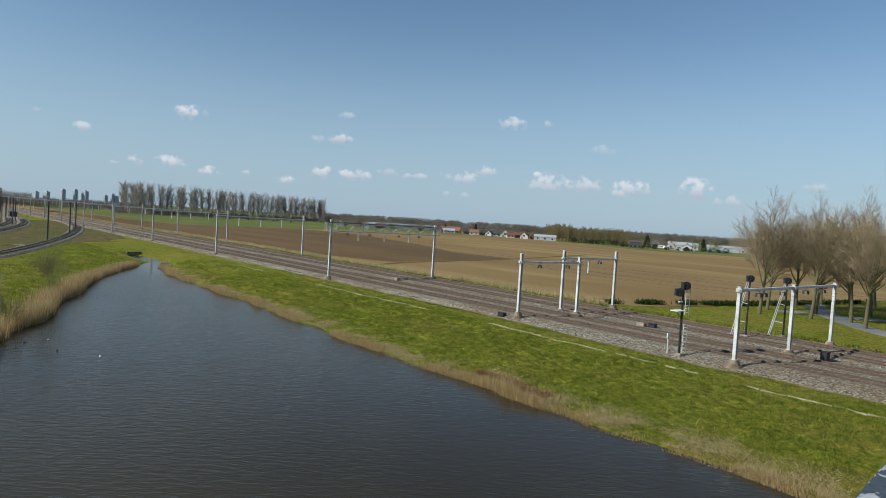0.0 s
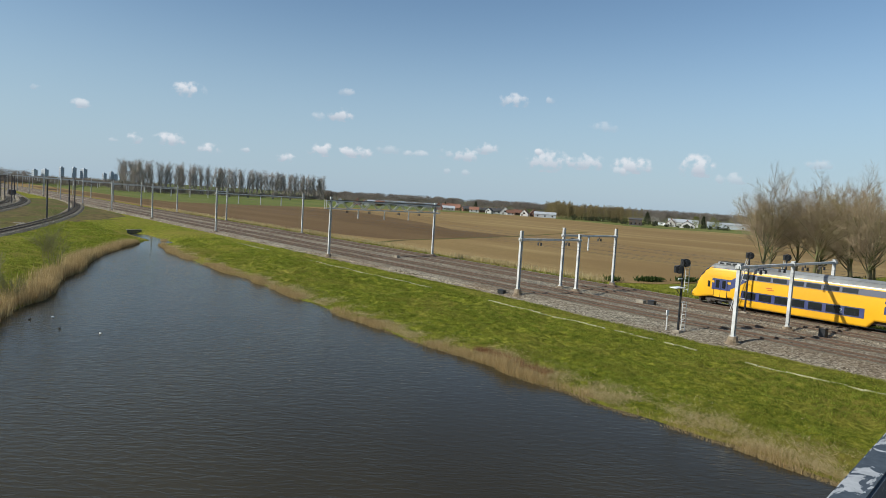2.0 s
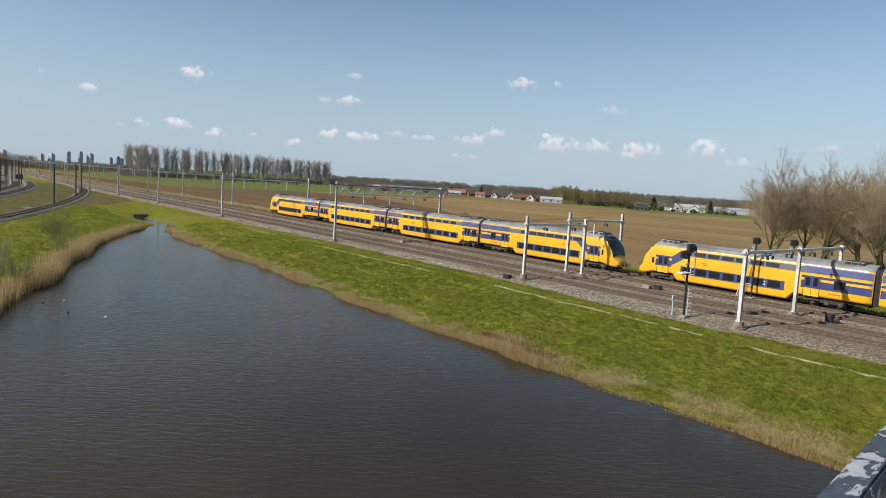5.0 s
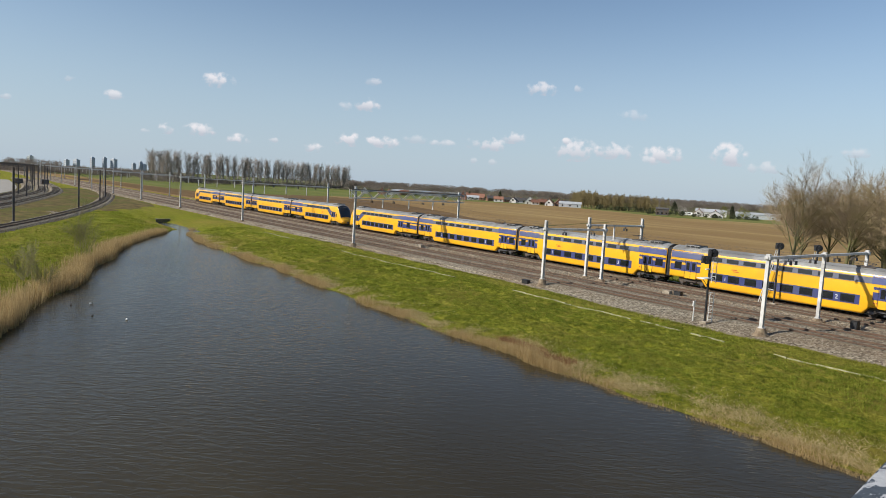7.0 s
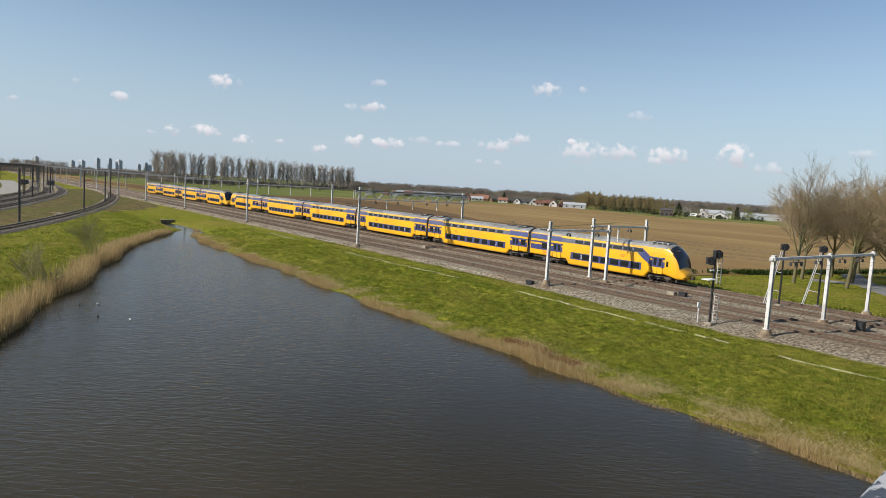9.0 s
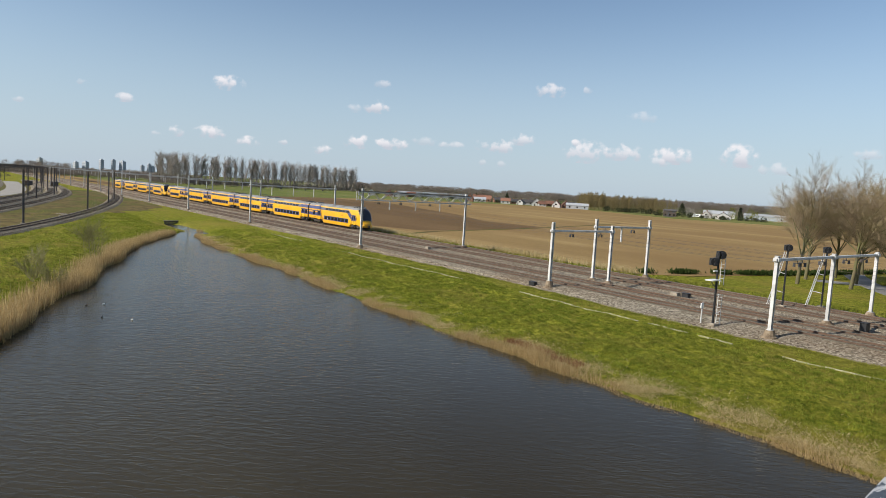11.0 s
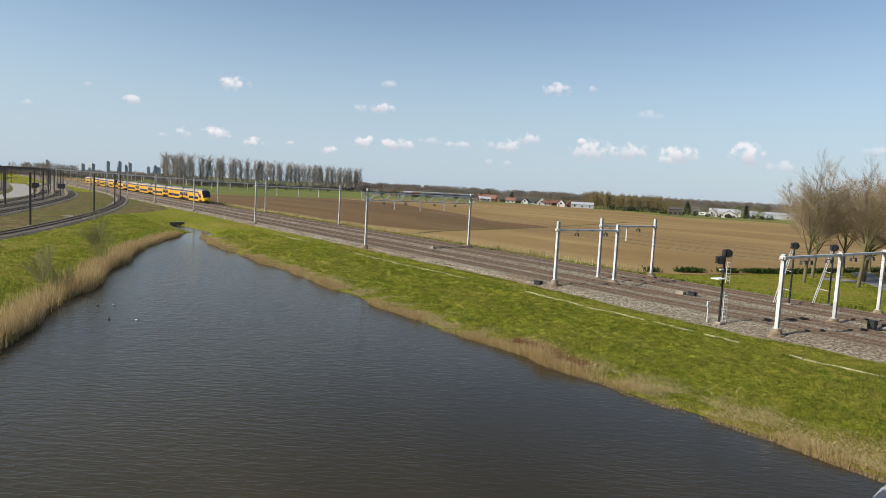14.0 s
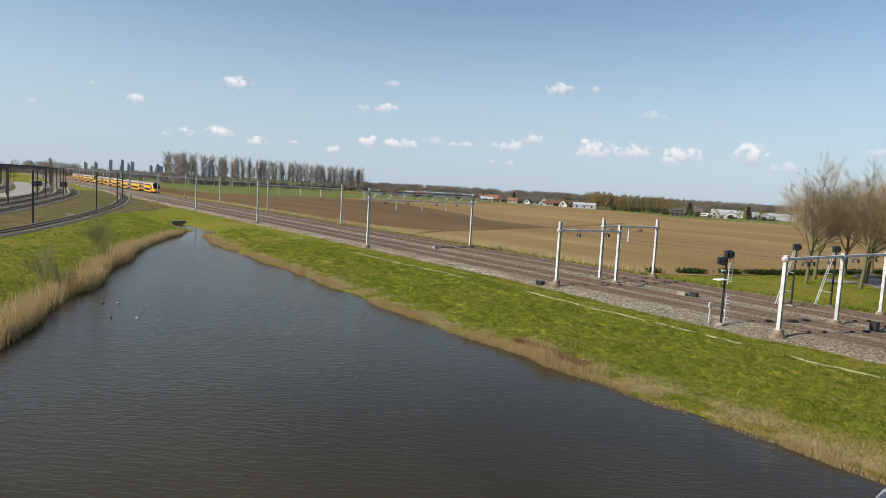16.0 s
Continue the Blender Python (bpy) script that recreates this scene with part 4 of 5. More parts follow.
railing = empty("bridge_railing", pose(0, 0, 0), "grey-blue steel bridge railing with peeling paint", "railing")
bm = bar_along(fresh(), -12, 60, 0.0, 0.088, 9.16, 9.25)
bmesh.ops.bevel(bm, geom=list(bm.edges), offset=0.008, segments=2, affect="EDGES")
part("top_rail", bm, PEELING, railing, "flat top rail with peeling grey-blue paint")
part("lower_rail", bar_along(fresh(), -12, 60, 0.02, 0.07, 8.62, 8.68), PEELING, railing)
for i in range(-6, 31):
    part("baluster", bar_along(fresh(), i * 2.0 - 0.03, i * 2.0 + 0.03, 0.015, 0.075, 8.2, 9.16), PEELING, railing)
bridge = tagged(part("bridge_deck", bar_along(fresh(), -70, 120, -0.05, 10.0, 7.3, 8.2), CONCRETE, None), "concrete deck slab of the road bridge", "bridge", "", "structure")
for s in (-60, 28.5, 47.0, 81.0, 115):
    tagged(part("bridge_pier", bar_along(fresh(), s - 0.6, s + 0.6, 1.0, 9.0, -3.0, 7.296), CONCRETE, None), "concrete pier under the road bridge", "bridge pier", "", "structure")


# ---------------------------------------------------------------- reeds and grass
def blades(name, pts, heights, width, lean, material, label, category, seed, flat=False):
    """One thin triangle for each stalk."""
    r = np.random.default_rng(seed)
    n = len(pts)
    a = r.uniform(0, math.tau, n)
    b = r.uniform(0, math.tau, n)
    k = r.uniform(0.85 if lean > 0.98 else 0.1, 1.0, n) * lean
    h = heights
    base = np.array(pts)
    dx, dy = np.cos(a) * width / 2, np.sin(a) * width / 2
    w = r.uniform(0.6, 1.4, n)
    v = np.empty((n, 3, 3))
    v[:, 0] = base - np.stack([dx * w, dy * w, np.full(n, 0.03)], 1)
    v[:, 1] = base + np.stack([dx * w, dy * w, np.full(n, -0.03)], 1)
    v[:, 2] = base + np.stack([np.cos(b) * k * h, np.sin(b) * k * h, h * np.sqrt(np.maximum(1 - k * k, 0.05))], 1)
    me = bpy.data.meshes.new(name)
    me.from_pydata(v.reshape(-1, 3).tolist(), [], np.arange(3 * n).reshape(-1, 3).tolist())
    me.materials.append(material)
    return tagged(new(name, me), label, category, "", "stuff")


rng = np.random.default_rng(11)


def scatter(n, x0, x1, place, keep):
    pts = []
    while len(pts) < n:
        x = rng.uniform(x0, x1)
        y = place(x)
        if keep(x, y):
            pts.append((x, y, land(x, y)))
    return pts


def clumps(centres, each, spread):
    """Several stalks round each centre."""
    return [(x + rng.normal(0, spread), y + rng.normal(0, spread), z) for x, y, z in centres for _ in range(each)]


def right_y(x):
    return polyline(x, RIGHT_SHORE) + wobble(x, 0, 0.16, 0.7) + wobble(x, 5, 0.5, 0.35)


def left_y(x):
    return polyline(x, LEFT_SHORE) + wobble(x, 9, 0.14, 0.9)


def patch(x, y, s=0.22):
    return noise.noise(Vector((x * s, y * s, 8.8)))


# right bank: reed fringe, taller in clumps
pts = scatter(40000, -134, 4, lambda x: right_y(x) - 0.4 + abs(rng.normal(0, 0.6)) + (0.5 if x < -24 else 0) * rng.random(), lambda x, y: rng.random() < 0.5 + 1.3 * patch(x, 0, 0.13) + 0.6 * patch(x, 4, 0.6) or -36 < x < -29 or x > -15)
h = np.array([rng.uniform(0.18, 0.80) * (0.75 + 0.9 * max(patch(p[0], 2, 0.5), -0.3)) * (1.25 if p[0] < -60 else 1.0) * (1.35 if -38 < p[0] < -27 else 1.0) * (0.62 if p[0] > -26 else 1.0) for p in pts])
pts = [(x, y, max(z, WATER_Z - 0.05)) for x, y, z in pts]
blades("reed_fringe", pts, h, 0.024, 0.55, REED, "dry tan reeds along the pond's edge", "reeds", 1)
pts = scatter(42000, -120, 4, lambda x: right_y(x) + 0.4 + abs(rng.normal(0, 1.5)), lambda x, y: patch(x, y, 0.45) + 0.6 * patch(x, 3, 0.1) > rng.uniform(-0.15, 0.3))
blades("bleached_grass", pts, rng.uniform(0.12, 0.38, len(pts)), 0.04, 0.995, DRYGRASS, "flattened bleached grass above the reed fringe", "dry grass", 2)
pts = scatter(26000, -36, 4, lambda x: right_y(x) + 0.5 + abs(rng.normal(0, 1.5)), lambda x, y: patch(x * 0.6, y, 0.6) > rng.uniform(-0.3, 0.25))
blades("bleached_grass", pts, rng.uniform(0.14, 0.4, len(pts)), 0.045, 0.995, DRYGRASS, "flattened bleached grass above the reed fringe", "dry grass", 14)
pts = clumps(scatter(13500, -110, 4, lambda x: right_y(x) + 0.8 + rng.random() * (49.6 - right_y(x)), lambda x, y: rng.random() < (0.25 + 0.75 * (x + 110) / 110) * (0.5 + 1.1 * patch(x, y, 0.4))), 8, 0.15)
blades("grass_tufts", pts, rng.uniform(0.06, 0.19, len(pts)), 0.034, 0.93, BLADES, "tufted green grass on the railway bank", "grass", 3)
pts = clumps(scatter(15000, -130, 6, lambda x: right_y(x) + 2.6 + rng.random() * (46.6 - right_y(x)), lambda x, y: tussocks(x, y) + 0.12 * patch(x, y, 0.15) > rng.uniform(0.0, 0.12) and rng.random() < 0.35 + 0.65 * min((x + 130) / 90, 1)), 13, 0.13)
blades("grass_tussocks", pts, rng.uniform(0.07, 0.2, len(pts)), 0.034, 0.9, MEADOW, "rank green grass tussocks on the railway bank", "grass", 15)
pts = scatter(16000, -110, 6, lambda x: toe_y(x) - 0.25 - abs(rng.normal(0, 0.5)), lambda x, y: patch(x, y, 0.5) > rng.uniform(-0.5, 0.3))
pts = [(x, y, -0.32) for x, y, z in pts]
blades("verge_blades", pts, rng.uniform(0.08, 0.2, len(pts)), 0.04, 0.85, BLADES, "short grass creeping up to the ballast", "grass", 16)
BRACKEN = straw_material("dead rust-brown stalks", (0.16, 0.07, 0.035), (0.34, 0.18, 0.09))
pts = scatter(1800, -36, -28.5, lambda x: right_y(x) + 1.4 + abs(rng.normal(0, 0.5)), lambda x, y: True)
blades("dead_stalks", pts, rng.uniform(0.2, 0.5, len(pts)), 0.04, 0.9, BRACKEN, "rust-brown dead stalks behind the reeds", "dry grass", 13)
# left bank: tall reeds, meadow tufts
pts = scatter(24000, -128, -42, lambda x: left_y(x) + 0.3 - abs(rng.normal(0, 1.0)) - rng.random() * 0.9, lambda x, y: rng.random() < 0.75 + 0.8 * patch(x, 1, 0.12))
pts = [(x, y, max(z, WATER_Z - 0.05)) for x, y, z in pts]
blades("reed_bed", pts, rng.uniform(0.65, 1.4, len(pts)) * np.array([0.62 if p[0] < -105 else 1.0 for p in pts]), 0.045, 0.3, REED, "tall dry tan reeds on the meadow shore", "reeds", 4)
pts = clumps(scatter(6500, -170, -50, lambda x: left_y(x) - 1.5 - abs(rng.normal(0, 10)), lambda x, y: rng.random() < 0.5 + 1.1 * patch(x, y, 0.35)), 6, 0.2)
blades("meadow_tufts", pts, rng.uniform(0.10, 0.28, len(pts)), 0.07, 0.95, MEADOW, "tufted green meadow grass beside the pond", "grass", 6)
# verge between the far track and the ploughed field
pts = scatter(15000, -260, -58, lambda x: 76.2 + abs(rng.normal(0, 1.4)), lambda x, y: rng.random() < 0.5 + 1.0 * patch(x, 0, 0.08))
blades("verge_reeds", pts, rng.uniform(0.5, 1.25, len(pts)), 0.07, 0.4, DRYGRASS, "pale dry grass on the verge by the field", "dry grass", 7)
pts = scatter(9000, -230, -10, lambda x: 75.3 + abs(rng.normal(0, 1.6)), lambda x, y: True)
blades("verge_tufts", pts, rng.uniform(0.15, 0.45, len(pts)), 0.10, 0.7, BLADES, "green grass tufts on the far verge", "grass", 8)
SCRUB = straw_material("dark scrub leaves", (0.025, 0.045, 0.010), (0.07, 0.10, 0.025))
pts = []
for i in range(7000):
    u = rng.random()
    x, y = (-62 + 8 * u, 84 + 26 * u) if rng.random() < 0.5 else (-54 + 6 * u, 110 + 40 * u)
    if noise.noise(Vector((x * 0.4, y * 0.4, 1.2))) > -0.25:
        pts.append((x + rng.normal(0, 0.5), y + rng.normal(0, 0.5), -1.0 + rng.random() * 0.6))
blades("scrub_hedge", pts, rng.uniform(0.2, 0.5, len(pts)), 0.25, 0.9, SCRUB, "low dark green scrub along the field's edge", "scrub", 9)

# asphalt path under the trees
def ribbon(name, line, width, z, material, label):
    prof = [(-width / 2, z - 0.2), (width / 2, z - 0.2), (width / 2, z), (-width / 2, z)]
    bm = extrude_profile(fresh(), prof, line)
    bmesh.ops.recalc_face_normals(bm, faces=bm.faces)
    return tagged(part(name, bm, material, None), label, "path", "", "structure")


PATH = [(-51.5, 122), (-48.6, 113), (-46.2, 107.5), (-42.5, 102.5), (-37, 98.5), (-28, 95), (-10, 90), (20, 84)]
ribbon("path", smooth_path(PATH, 1.5), 3.4, -0.93, ASPHALT, "grey asphalt path curving under bare trees")
ribbon("path_branch", smooth_path([(-48.2, 112.5), (-45, 115.5), (-40, 117.5), (-30, 120), (0, 126)], 1.5), 3.2, -0.926, ASPHALT, "grey asphalt path curving under bare trees")


# ---------------------------------------------------------------- trees
def tubes(segs):
    """segs: (start, end, radius, radius, sides) -> verts, faces."""
    verts, faces = [], []
    for a, b, r0, r1, n in segs:
        d = b - a
        if d.length < 1e-6:
            continue
        d.normalize()
        u = d.orthogonal().normalized()
        w = d.cross(u)
        k = len(verts)
        for c, r in ((a, r0), (b, r1)):
            for i in range(n):
                t = math.tau * i / n
                verts.append(c + (u * math.cos(t) + w * math.sin(t)) * r)
        for i in range(n):
            j = (i + 1) % n
            faces.append((k + i, k + j, k + n + j, k + n + i))
    return verts, faces


def grow(rnd, p, d, length, r, level, spec, segs, height):
    """A bent limb and its side shoots."""
    count, spread, shrink, up = spec[level]
    bits = 3 if level < 3 else 2
    pts, q, e = [p], p.copy(), d.copy()
    for i in range(bits):
        j = (0.05, 0.14, 0.13, 0.09, 0.07)[level]
        e = (e + Vector((rnd.gauss(0, j), rnd.gauss(0, j), rnd.gauss(0, 0.05) + up))).normalized()
        q = q + e * (length / bits)
        pts.append(q)
    sides = (8, 5, 4, 3, 3)[min(level, 4)]
    for i in range(bits):
        f0, f1 = 1 - 0.62 * i / bits, 1 - 0.62 * (i + 1) / bits
        segs.append((pts[i], pts[i + 1], r * f0, r * f1, sides))
    if level + 1 >= len(spec):
        return
    for i in range(count):
        first = STEM[0] if level == 0 else 0.3
        t = first + (1 - first) * (i + rnd.random()) / count
        x = min(t * bits, bits - 1e-3)
        k = int(x)
        at_ = pts[k].lerp(pts[k + 1], x - k)
        ax = (pts[k + 1] - pts[k]).normalized()
        side = Vector((rnd.gauss(0, 1), rnd.gauss(0, 1), rnd.gauss(0, 0.6)))
        side = (side - ax * side.dot(ax)).normalized()
        ang = spread * rnd.uniform(0.6, 1.25)
        nd = (ax * math.cos(ang) + side * math.sin(ang)).normalized()
        grow(rnd, at_, nd, length * shrink * rnd.uniform(0.75, 1.2), max(r * (1 - 0.62 * t) * 0.55, THIN[0]), level + 1, spec, segs, height)


THIN, STEM = [0.010], [0.46]


def bare_tree(name, seed, label, spec, trunk_len, trunk_r, bark_low, bark_high, category="tree", group=""):
    rnd = random.Random(seed)
    segs = []
    grow(rnd, Vector((0, 0, -0.3)), Vector((rnd.gauss(0, 0.05), rnd.gauss(0, 0.05), 1)).normalized(), trunk_len, trunk_r, 0, spec, segs, 0)
    big = [s for s in segs if s[4] >= 5]
    small = [s for s in segs if s[4] < 5]
    thing = empty(name, pose(0, 0, 0), label, category, group)
    mesh_ob("trunk", *tubes(big), bark_low, thing, "mossy trunk and limbs", True)
    mesh_ob("crown", *tubes(small), bark_high, thing, "bare brown twigs")
    return thing


def remove_thing(ob):
    for o in (*ob.children_recursive, ob):
        bpy.data.objects.remove(o)


WILLOW = [(15, 0.80, 0.66, 0.0), (9, 0.62, 0.52, 0.06), (8, 0.60, 0.50, 0.06), (7, 0.54, 0.60, 0.05), (0, 0, 0, 0.04)]
kinds = [bare_tree("bare_tree", s, "bare spreading brown tree with a mossy trunk beside the path", WILLOW, 8.7, 0.29, TRUNK, BARK, "tree", "bare trees by the path") for s in (3, 8, 21, 34)]
spots = [(-47.0, 101.1), (-49.7, 109.5), (-49.3, 119.0), (-41.0, 104.4), (-43.7, 113.0), (-49.9, 131.2), (-36.5, 107), (-38.5, 121), (-33, 102), (-43, 126), (-30, 113), (-35, 131), (-26, 106), (-44, 140)]
rnd = random.Random(2)
for i, (x, y) in enumerate(spots):
    s = rnd.uniform(0.92, 1.08)
    copy_thing(kinds[i % 4], pose(x, y, -1.0, 0, 0, rnd.uniform(0, 360)))
for k in kinds:
    remove_thing(k)

THIN[0], STEM[0] = 0.008, 0.03
SHRUB = [(9, 0.55, 0.9, 0.05), (8, 0.5, 0.6, 0.07), (7, 0.5, 0.6, 0.06), (0, 0, 0, 0.05)]
OLIVE = surface("olive twigs", (0.19, 0.17, 0.075), (0.31, 0.27, 0.125), 3.0, 0.9)
for seed, x, y, z, h in ((4, -87.0, 13.4, -1.2, 3.3), (5, -71.5, 6.4, -1.0, 1.7), (6, -69.4, 6.0, -1.0, 1.7), (9, -66.4, 7.2, -1.2, 1.3), (12, -86.4, 13.8, -1.2, 2.6)):
    sh = bare_tree("shore_shrub", seed, "bare olive shrub growing from the reeds", SHRUB, h, 0.05, OLIVE, OLIVE, "shrub", "shrubs on the meadow shore")
    sh.matrix_basis = pose(x, y, z, 0, 0, seed * 40)

THIN[0], STEM[0] = 0.04, 0.2
POPLAR = [(34, 0.40, 0.27, 0.0), (6, 0.36, 0.5, 0.02), (4, 0.4, 0.55, 0.02), (0, 0, 0, 0.02)]
kinds = [bare_tree("poplar", s, "tall bare grey poplar in a long row", POPLAR, 23.0, 0.40, GREYBARK, GREYBARK, "tree", "poplar row beyond the fields") for s in (51, 52, 53, 54)]
rnd = random.Random(7)
n = 78
for i in range(n):
    u = (i + rnd.uniform(-0.25, 0.25)) / (n - 1)
    x, y = -672 - 118 * u + rnd.uniform(-1, 1), 172 + 266 * u + rnd.uniform(-1, 1)
    copy_thing(kinds[rnd.randrange(4)], pose(x, y, -1.0, 0, 0, rnd.uniform(0, 360)))
for i in range(9):
    copy_thing(kinds[rnd.randrange(4)], pose(-690 + rnd.uniform(-25, 25), 166 + i * 2.2 + rnd.uniform(-1, 1), -1.0, 0, 0, rnd.uniform(0, 360)))
for k in kinds:
    remove_thing(k)


def crowd(name, spots_, material, label, seed, tri=1.0, per=110):
    """Many far crowns of loose leaf and twig clumps on thin trunks. spots_: (x, y, height, width)."""
    r = np.random.default_rng(seed)
    verts, faces = [], []
    for x, y, h, w in spots_:
        n = int(per * max(h, w) / 12)
        p = r.normal(0, 1, (n, 3))
        p /= np.linalg.norm(p, axis=1)[:, None]
        p *= r.uniform(0.35, 1.0, n)[:, None] ** 0.6
        p *= (w / 2, w / 2, h * 0.45)
        p += (x, y, h * 0.55 - 1.0)
        s = tri * r.uniform(0.5, 1.2, n)
        k = len(verts)
        o = r.normal(0, 1, (n, 3, 3)) * (s[:, None, None] * np.array((0.45, 0.45, 0.9)))
        verts += (p[:, None, :] + o).reshape(-1, 3).tolist()
        faces += (k + np.arange(3 * n)).reshape(-1, 3).tolist()
        k = len(verts)
        verts += [(x - 0.2, y, -1.2), (x + 0.2, y, -1.2), (x, y + 0.2, h * 0.6)]
        faces.append((k, k + 1, k + 2))
    me = bpy.data.meshes.new(name)
    me.from_pydata(verts, [], faces)
    me.materials.append(material)
    return tagged(new(name, me), label, "trees", "", "stuff")


def between(a, b, n, depth, h, w, seed):
    r = random.Random(seed)
    out = []
    for i in range(n):
        u = (i + r.random()) / n
        out.append((a[0] + (b[0] - a[0]) * u + r.uniform(-depth, depth), a[1] + (b[1] - a[1]) * u + r.uniform(-depth, depth), r.uniform(*h), r.uniform(*w)))
    return out


def bearing(deg, dist):
    a = radians(deg)
    return (math.sin(a) * dist, math.cos(a) * dist)


# distance haze is put into the bare wood as a lighter, greyer brown
WOODBROWN = straw_material("hazy far bare wood", (0.17, 0.145, 0.12), (0.31, 0.262, 0.215))
WOODOLIVE = straw_material("budding olive wood", (0.17, 0.135, 0.065), (0.34, 0.27, 0.135))
WOODDARK = straw_material("far evergreen wood", (0.035, 0.042, 0.022), (0.09, 0.095, 0.055))
SPRING = straw_material("fresh spring leaves", (0.12, 0.13, 0.03), (0.26, 0.25, 0.06))
BLOSSOM = straw_material("pale blossom", (0.28, 0.24, 0.20), (0.55, 0.50, 0.45))
crowd("far_woods", between(bearing(-63, 1250), bearing(-17, 1350), 460, 40, (12, 15.5), (14, 22), 1), WOODBROWN, "distant bare brown woods along the horizon", 1, 0.75, 420)
crowd("far_woods", between(bearing(-97, 860), bearing(-74.5, 880), 330, 30, (7, 11.5), (10, 16), 2), WOODBROWN, "distant bare trees behind the railway yard", 2, 0.6, 330)
crowd("hedgerow", between((-655, 150), (-790, 450), 240, 6, (3.5, 7), (5, 8), 12), WOODBROWN, "brown hedge under the poplar row", 12, 0.5, 260)
crowd("far_woods", between(bearing(-86.6, 980), bearing(-82.6, 980), 30, 10, (14, 17), (9, 12), 3), WOODBROWN, "distant bare brown tree clump over the yard", 3, 0.6, 380)
crowd("village_trees", between(bearing(-60.3, 800), bearing(-42.5, 690), 120, 22, (5, 9.5), (7, 11), 4), WOODBROWN, "bare brown trees among the village houses", 4, 0.45, 330)
crowd("village_trees", between(bearing(-60.0, 690), bearing(-43.0, 640), 36, 10, (2.5, 5), (5, 8), 5), WOODDARK, "dark evergreens among the village houses", 5, 0.45, 260)
crowd("young_wood", between((-468, 528), (-385, 450), 60, 9, (13, 16.5), (3.0, 5.0), 6) + between((-385, 450), (-325, 470), 70, 8, (11, 15), (3.0, 5.0), 7), WOODOLIVE, "dense young wood of budding olive-brown trees", 6, 0.5, 300)
crowd("wood_underbrush", between((-372, 446), (-322, 464), 36, 3, (3, 5), (4, 6), 8), WOODDARK, "dark brushwood in front of the young wood", 7, 0.7, 130)
crowd("village_trees", between(bearing(-35.0, 680), bearing(-17, 700), 80, 24, (6, 10), (7, 11), 9), WOODBROWN, "bare brown trees around the farm buildings", 8, 0.45, 330)
crowd("spring_trees", [(*bearing(d, 555), h, 6) for d, h in ((-29.95, 10), (-28.64, 10), (-28.3, 8), (-25.0, 11), (-24.6, 10), (-35.2, 5))], SPRING, "yellow-green budding trees by the farm", 9, 0.45, 520)
crowd("blossom_trees", [(*bearing(d, 540), h, 5) for d, h in ((-33.2, 8), (-32.95, 7), (-31.6, 7), (-35.0, 6))], BLOSSOM, "pale blossoming trees by the farm", 10, 0.4, 520)
crowd("farm_shrubs", between(bearing(-36.0, 525), bearing(-27.0, 545), 34, 5, (1.8, 4.2), (3, 6), 21), WOODDARK, "dark shrubs in front of the farm buildings", 21, 0.4, 420)


def conifer(x, y, h, w, seed):
    r = random.Random(seed)
    t = empty("conifer", pose(x, y, -1.0), "dark green conifer among the far houses", "tree", "dark conifers")
    part("trunk", rod(fresh(), (0, 0, -0.2), (0, 0, h * 0.9), 0.2, 0.05, 6), TRUNK, t)
    verts, faces = [], []
    for i in range(420):
        u = r.random() ** 0.7
        z = h * (0.08 + 0.92 * u)
        rad = w / 2 * (1 - u) ** 0.7 * r.uniform(0.5, 1.1) + 0.1
        a = r.uniform(0, math.tau)
        c = Vector((math.cos(a) * rad, math.sin(a) * rad, z))
        k = len(verts)
        for _ in range(3):
            verts.append(c + Vector((r.gauss(0, 0.4), r.gauss(0, 0.4), r.gauss(0, 0.45))))
        faces.append((k, k + 1, k + 2))
    mesh_ob("crown", verts, faces, WOODDARK, t)


conifer(*bearing(-33.69, 535), 10.0, 6.5, 1)
conifer(*bearing(-29.36, 560), 9.5, 4, 2)
conifer(*bearing(-76.6, 760), 18, 5.5, 3)
conifer(*bearing(-48.0, 690), 10, 5, 4)
conifer(*bearing(-50.6, 690), 8, 5, 5)

# ---------------------------------------------------------------- far buildings
BRICK = surface("far red brick", (0.20, 0.095, 0.06), (0.30, 0.15, 0.095), 1.0, 0.9, 0.0, (0.23, 0.12, 0.08))
RENDER_WHITE = surface("white render", (0.48, 0.46, 0.43), (0.58, 0.56, 0.53), 0.5, 0.9)
TILE_RED = surface("red roof tiles", (0.19, 0.085, 0.055), (0.28, 0.135, 0.085), 1.0, 0.85, rnd=0.25)
TILE_DARK = surface("dark roof tiles", (0.055, 0.05, 0.05), (0.10, 0.09, 0.085), 1.0, 0.85, rnd=0.25)
SHEETING = surface("pale roof sheeting", (0.34, 0.35, 0.36), (0.45, 0.46, 0.47), 0.4, 0.6)
GREENHOUSE = surface("greenhouse glass", (0.30, 0.33, 0.35), (0.42, 0.45, 0.47), 0.4, 0.25)


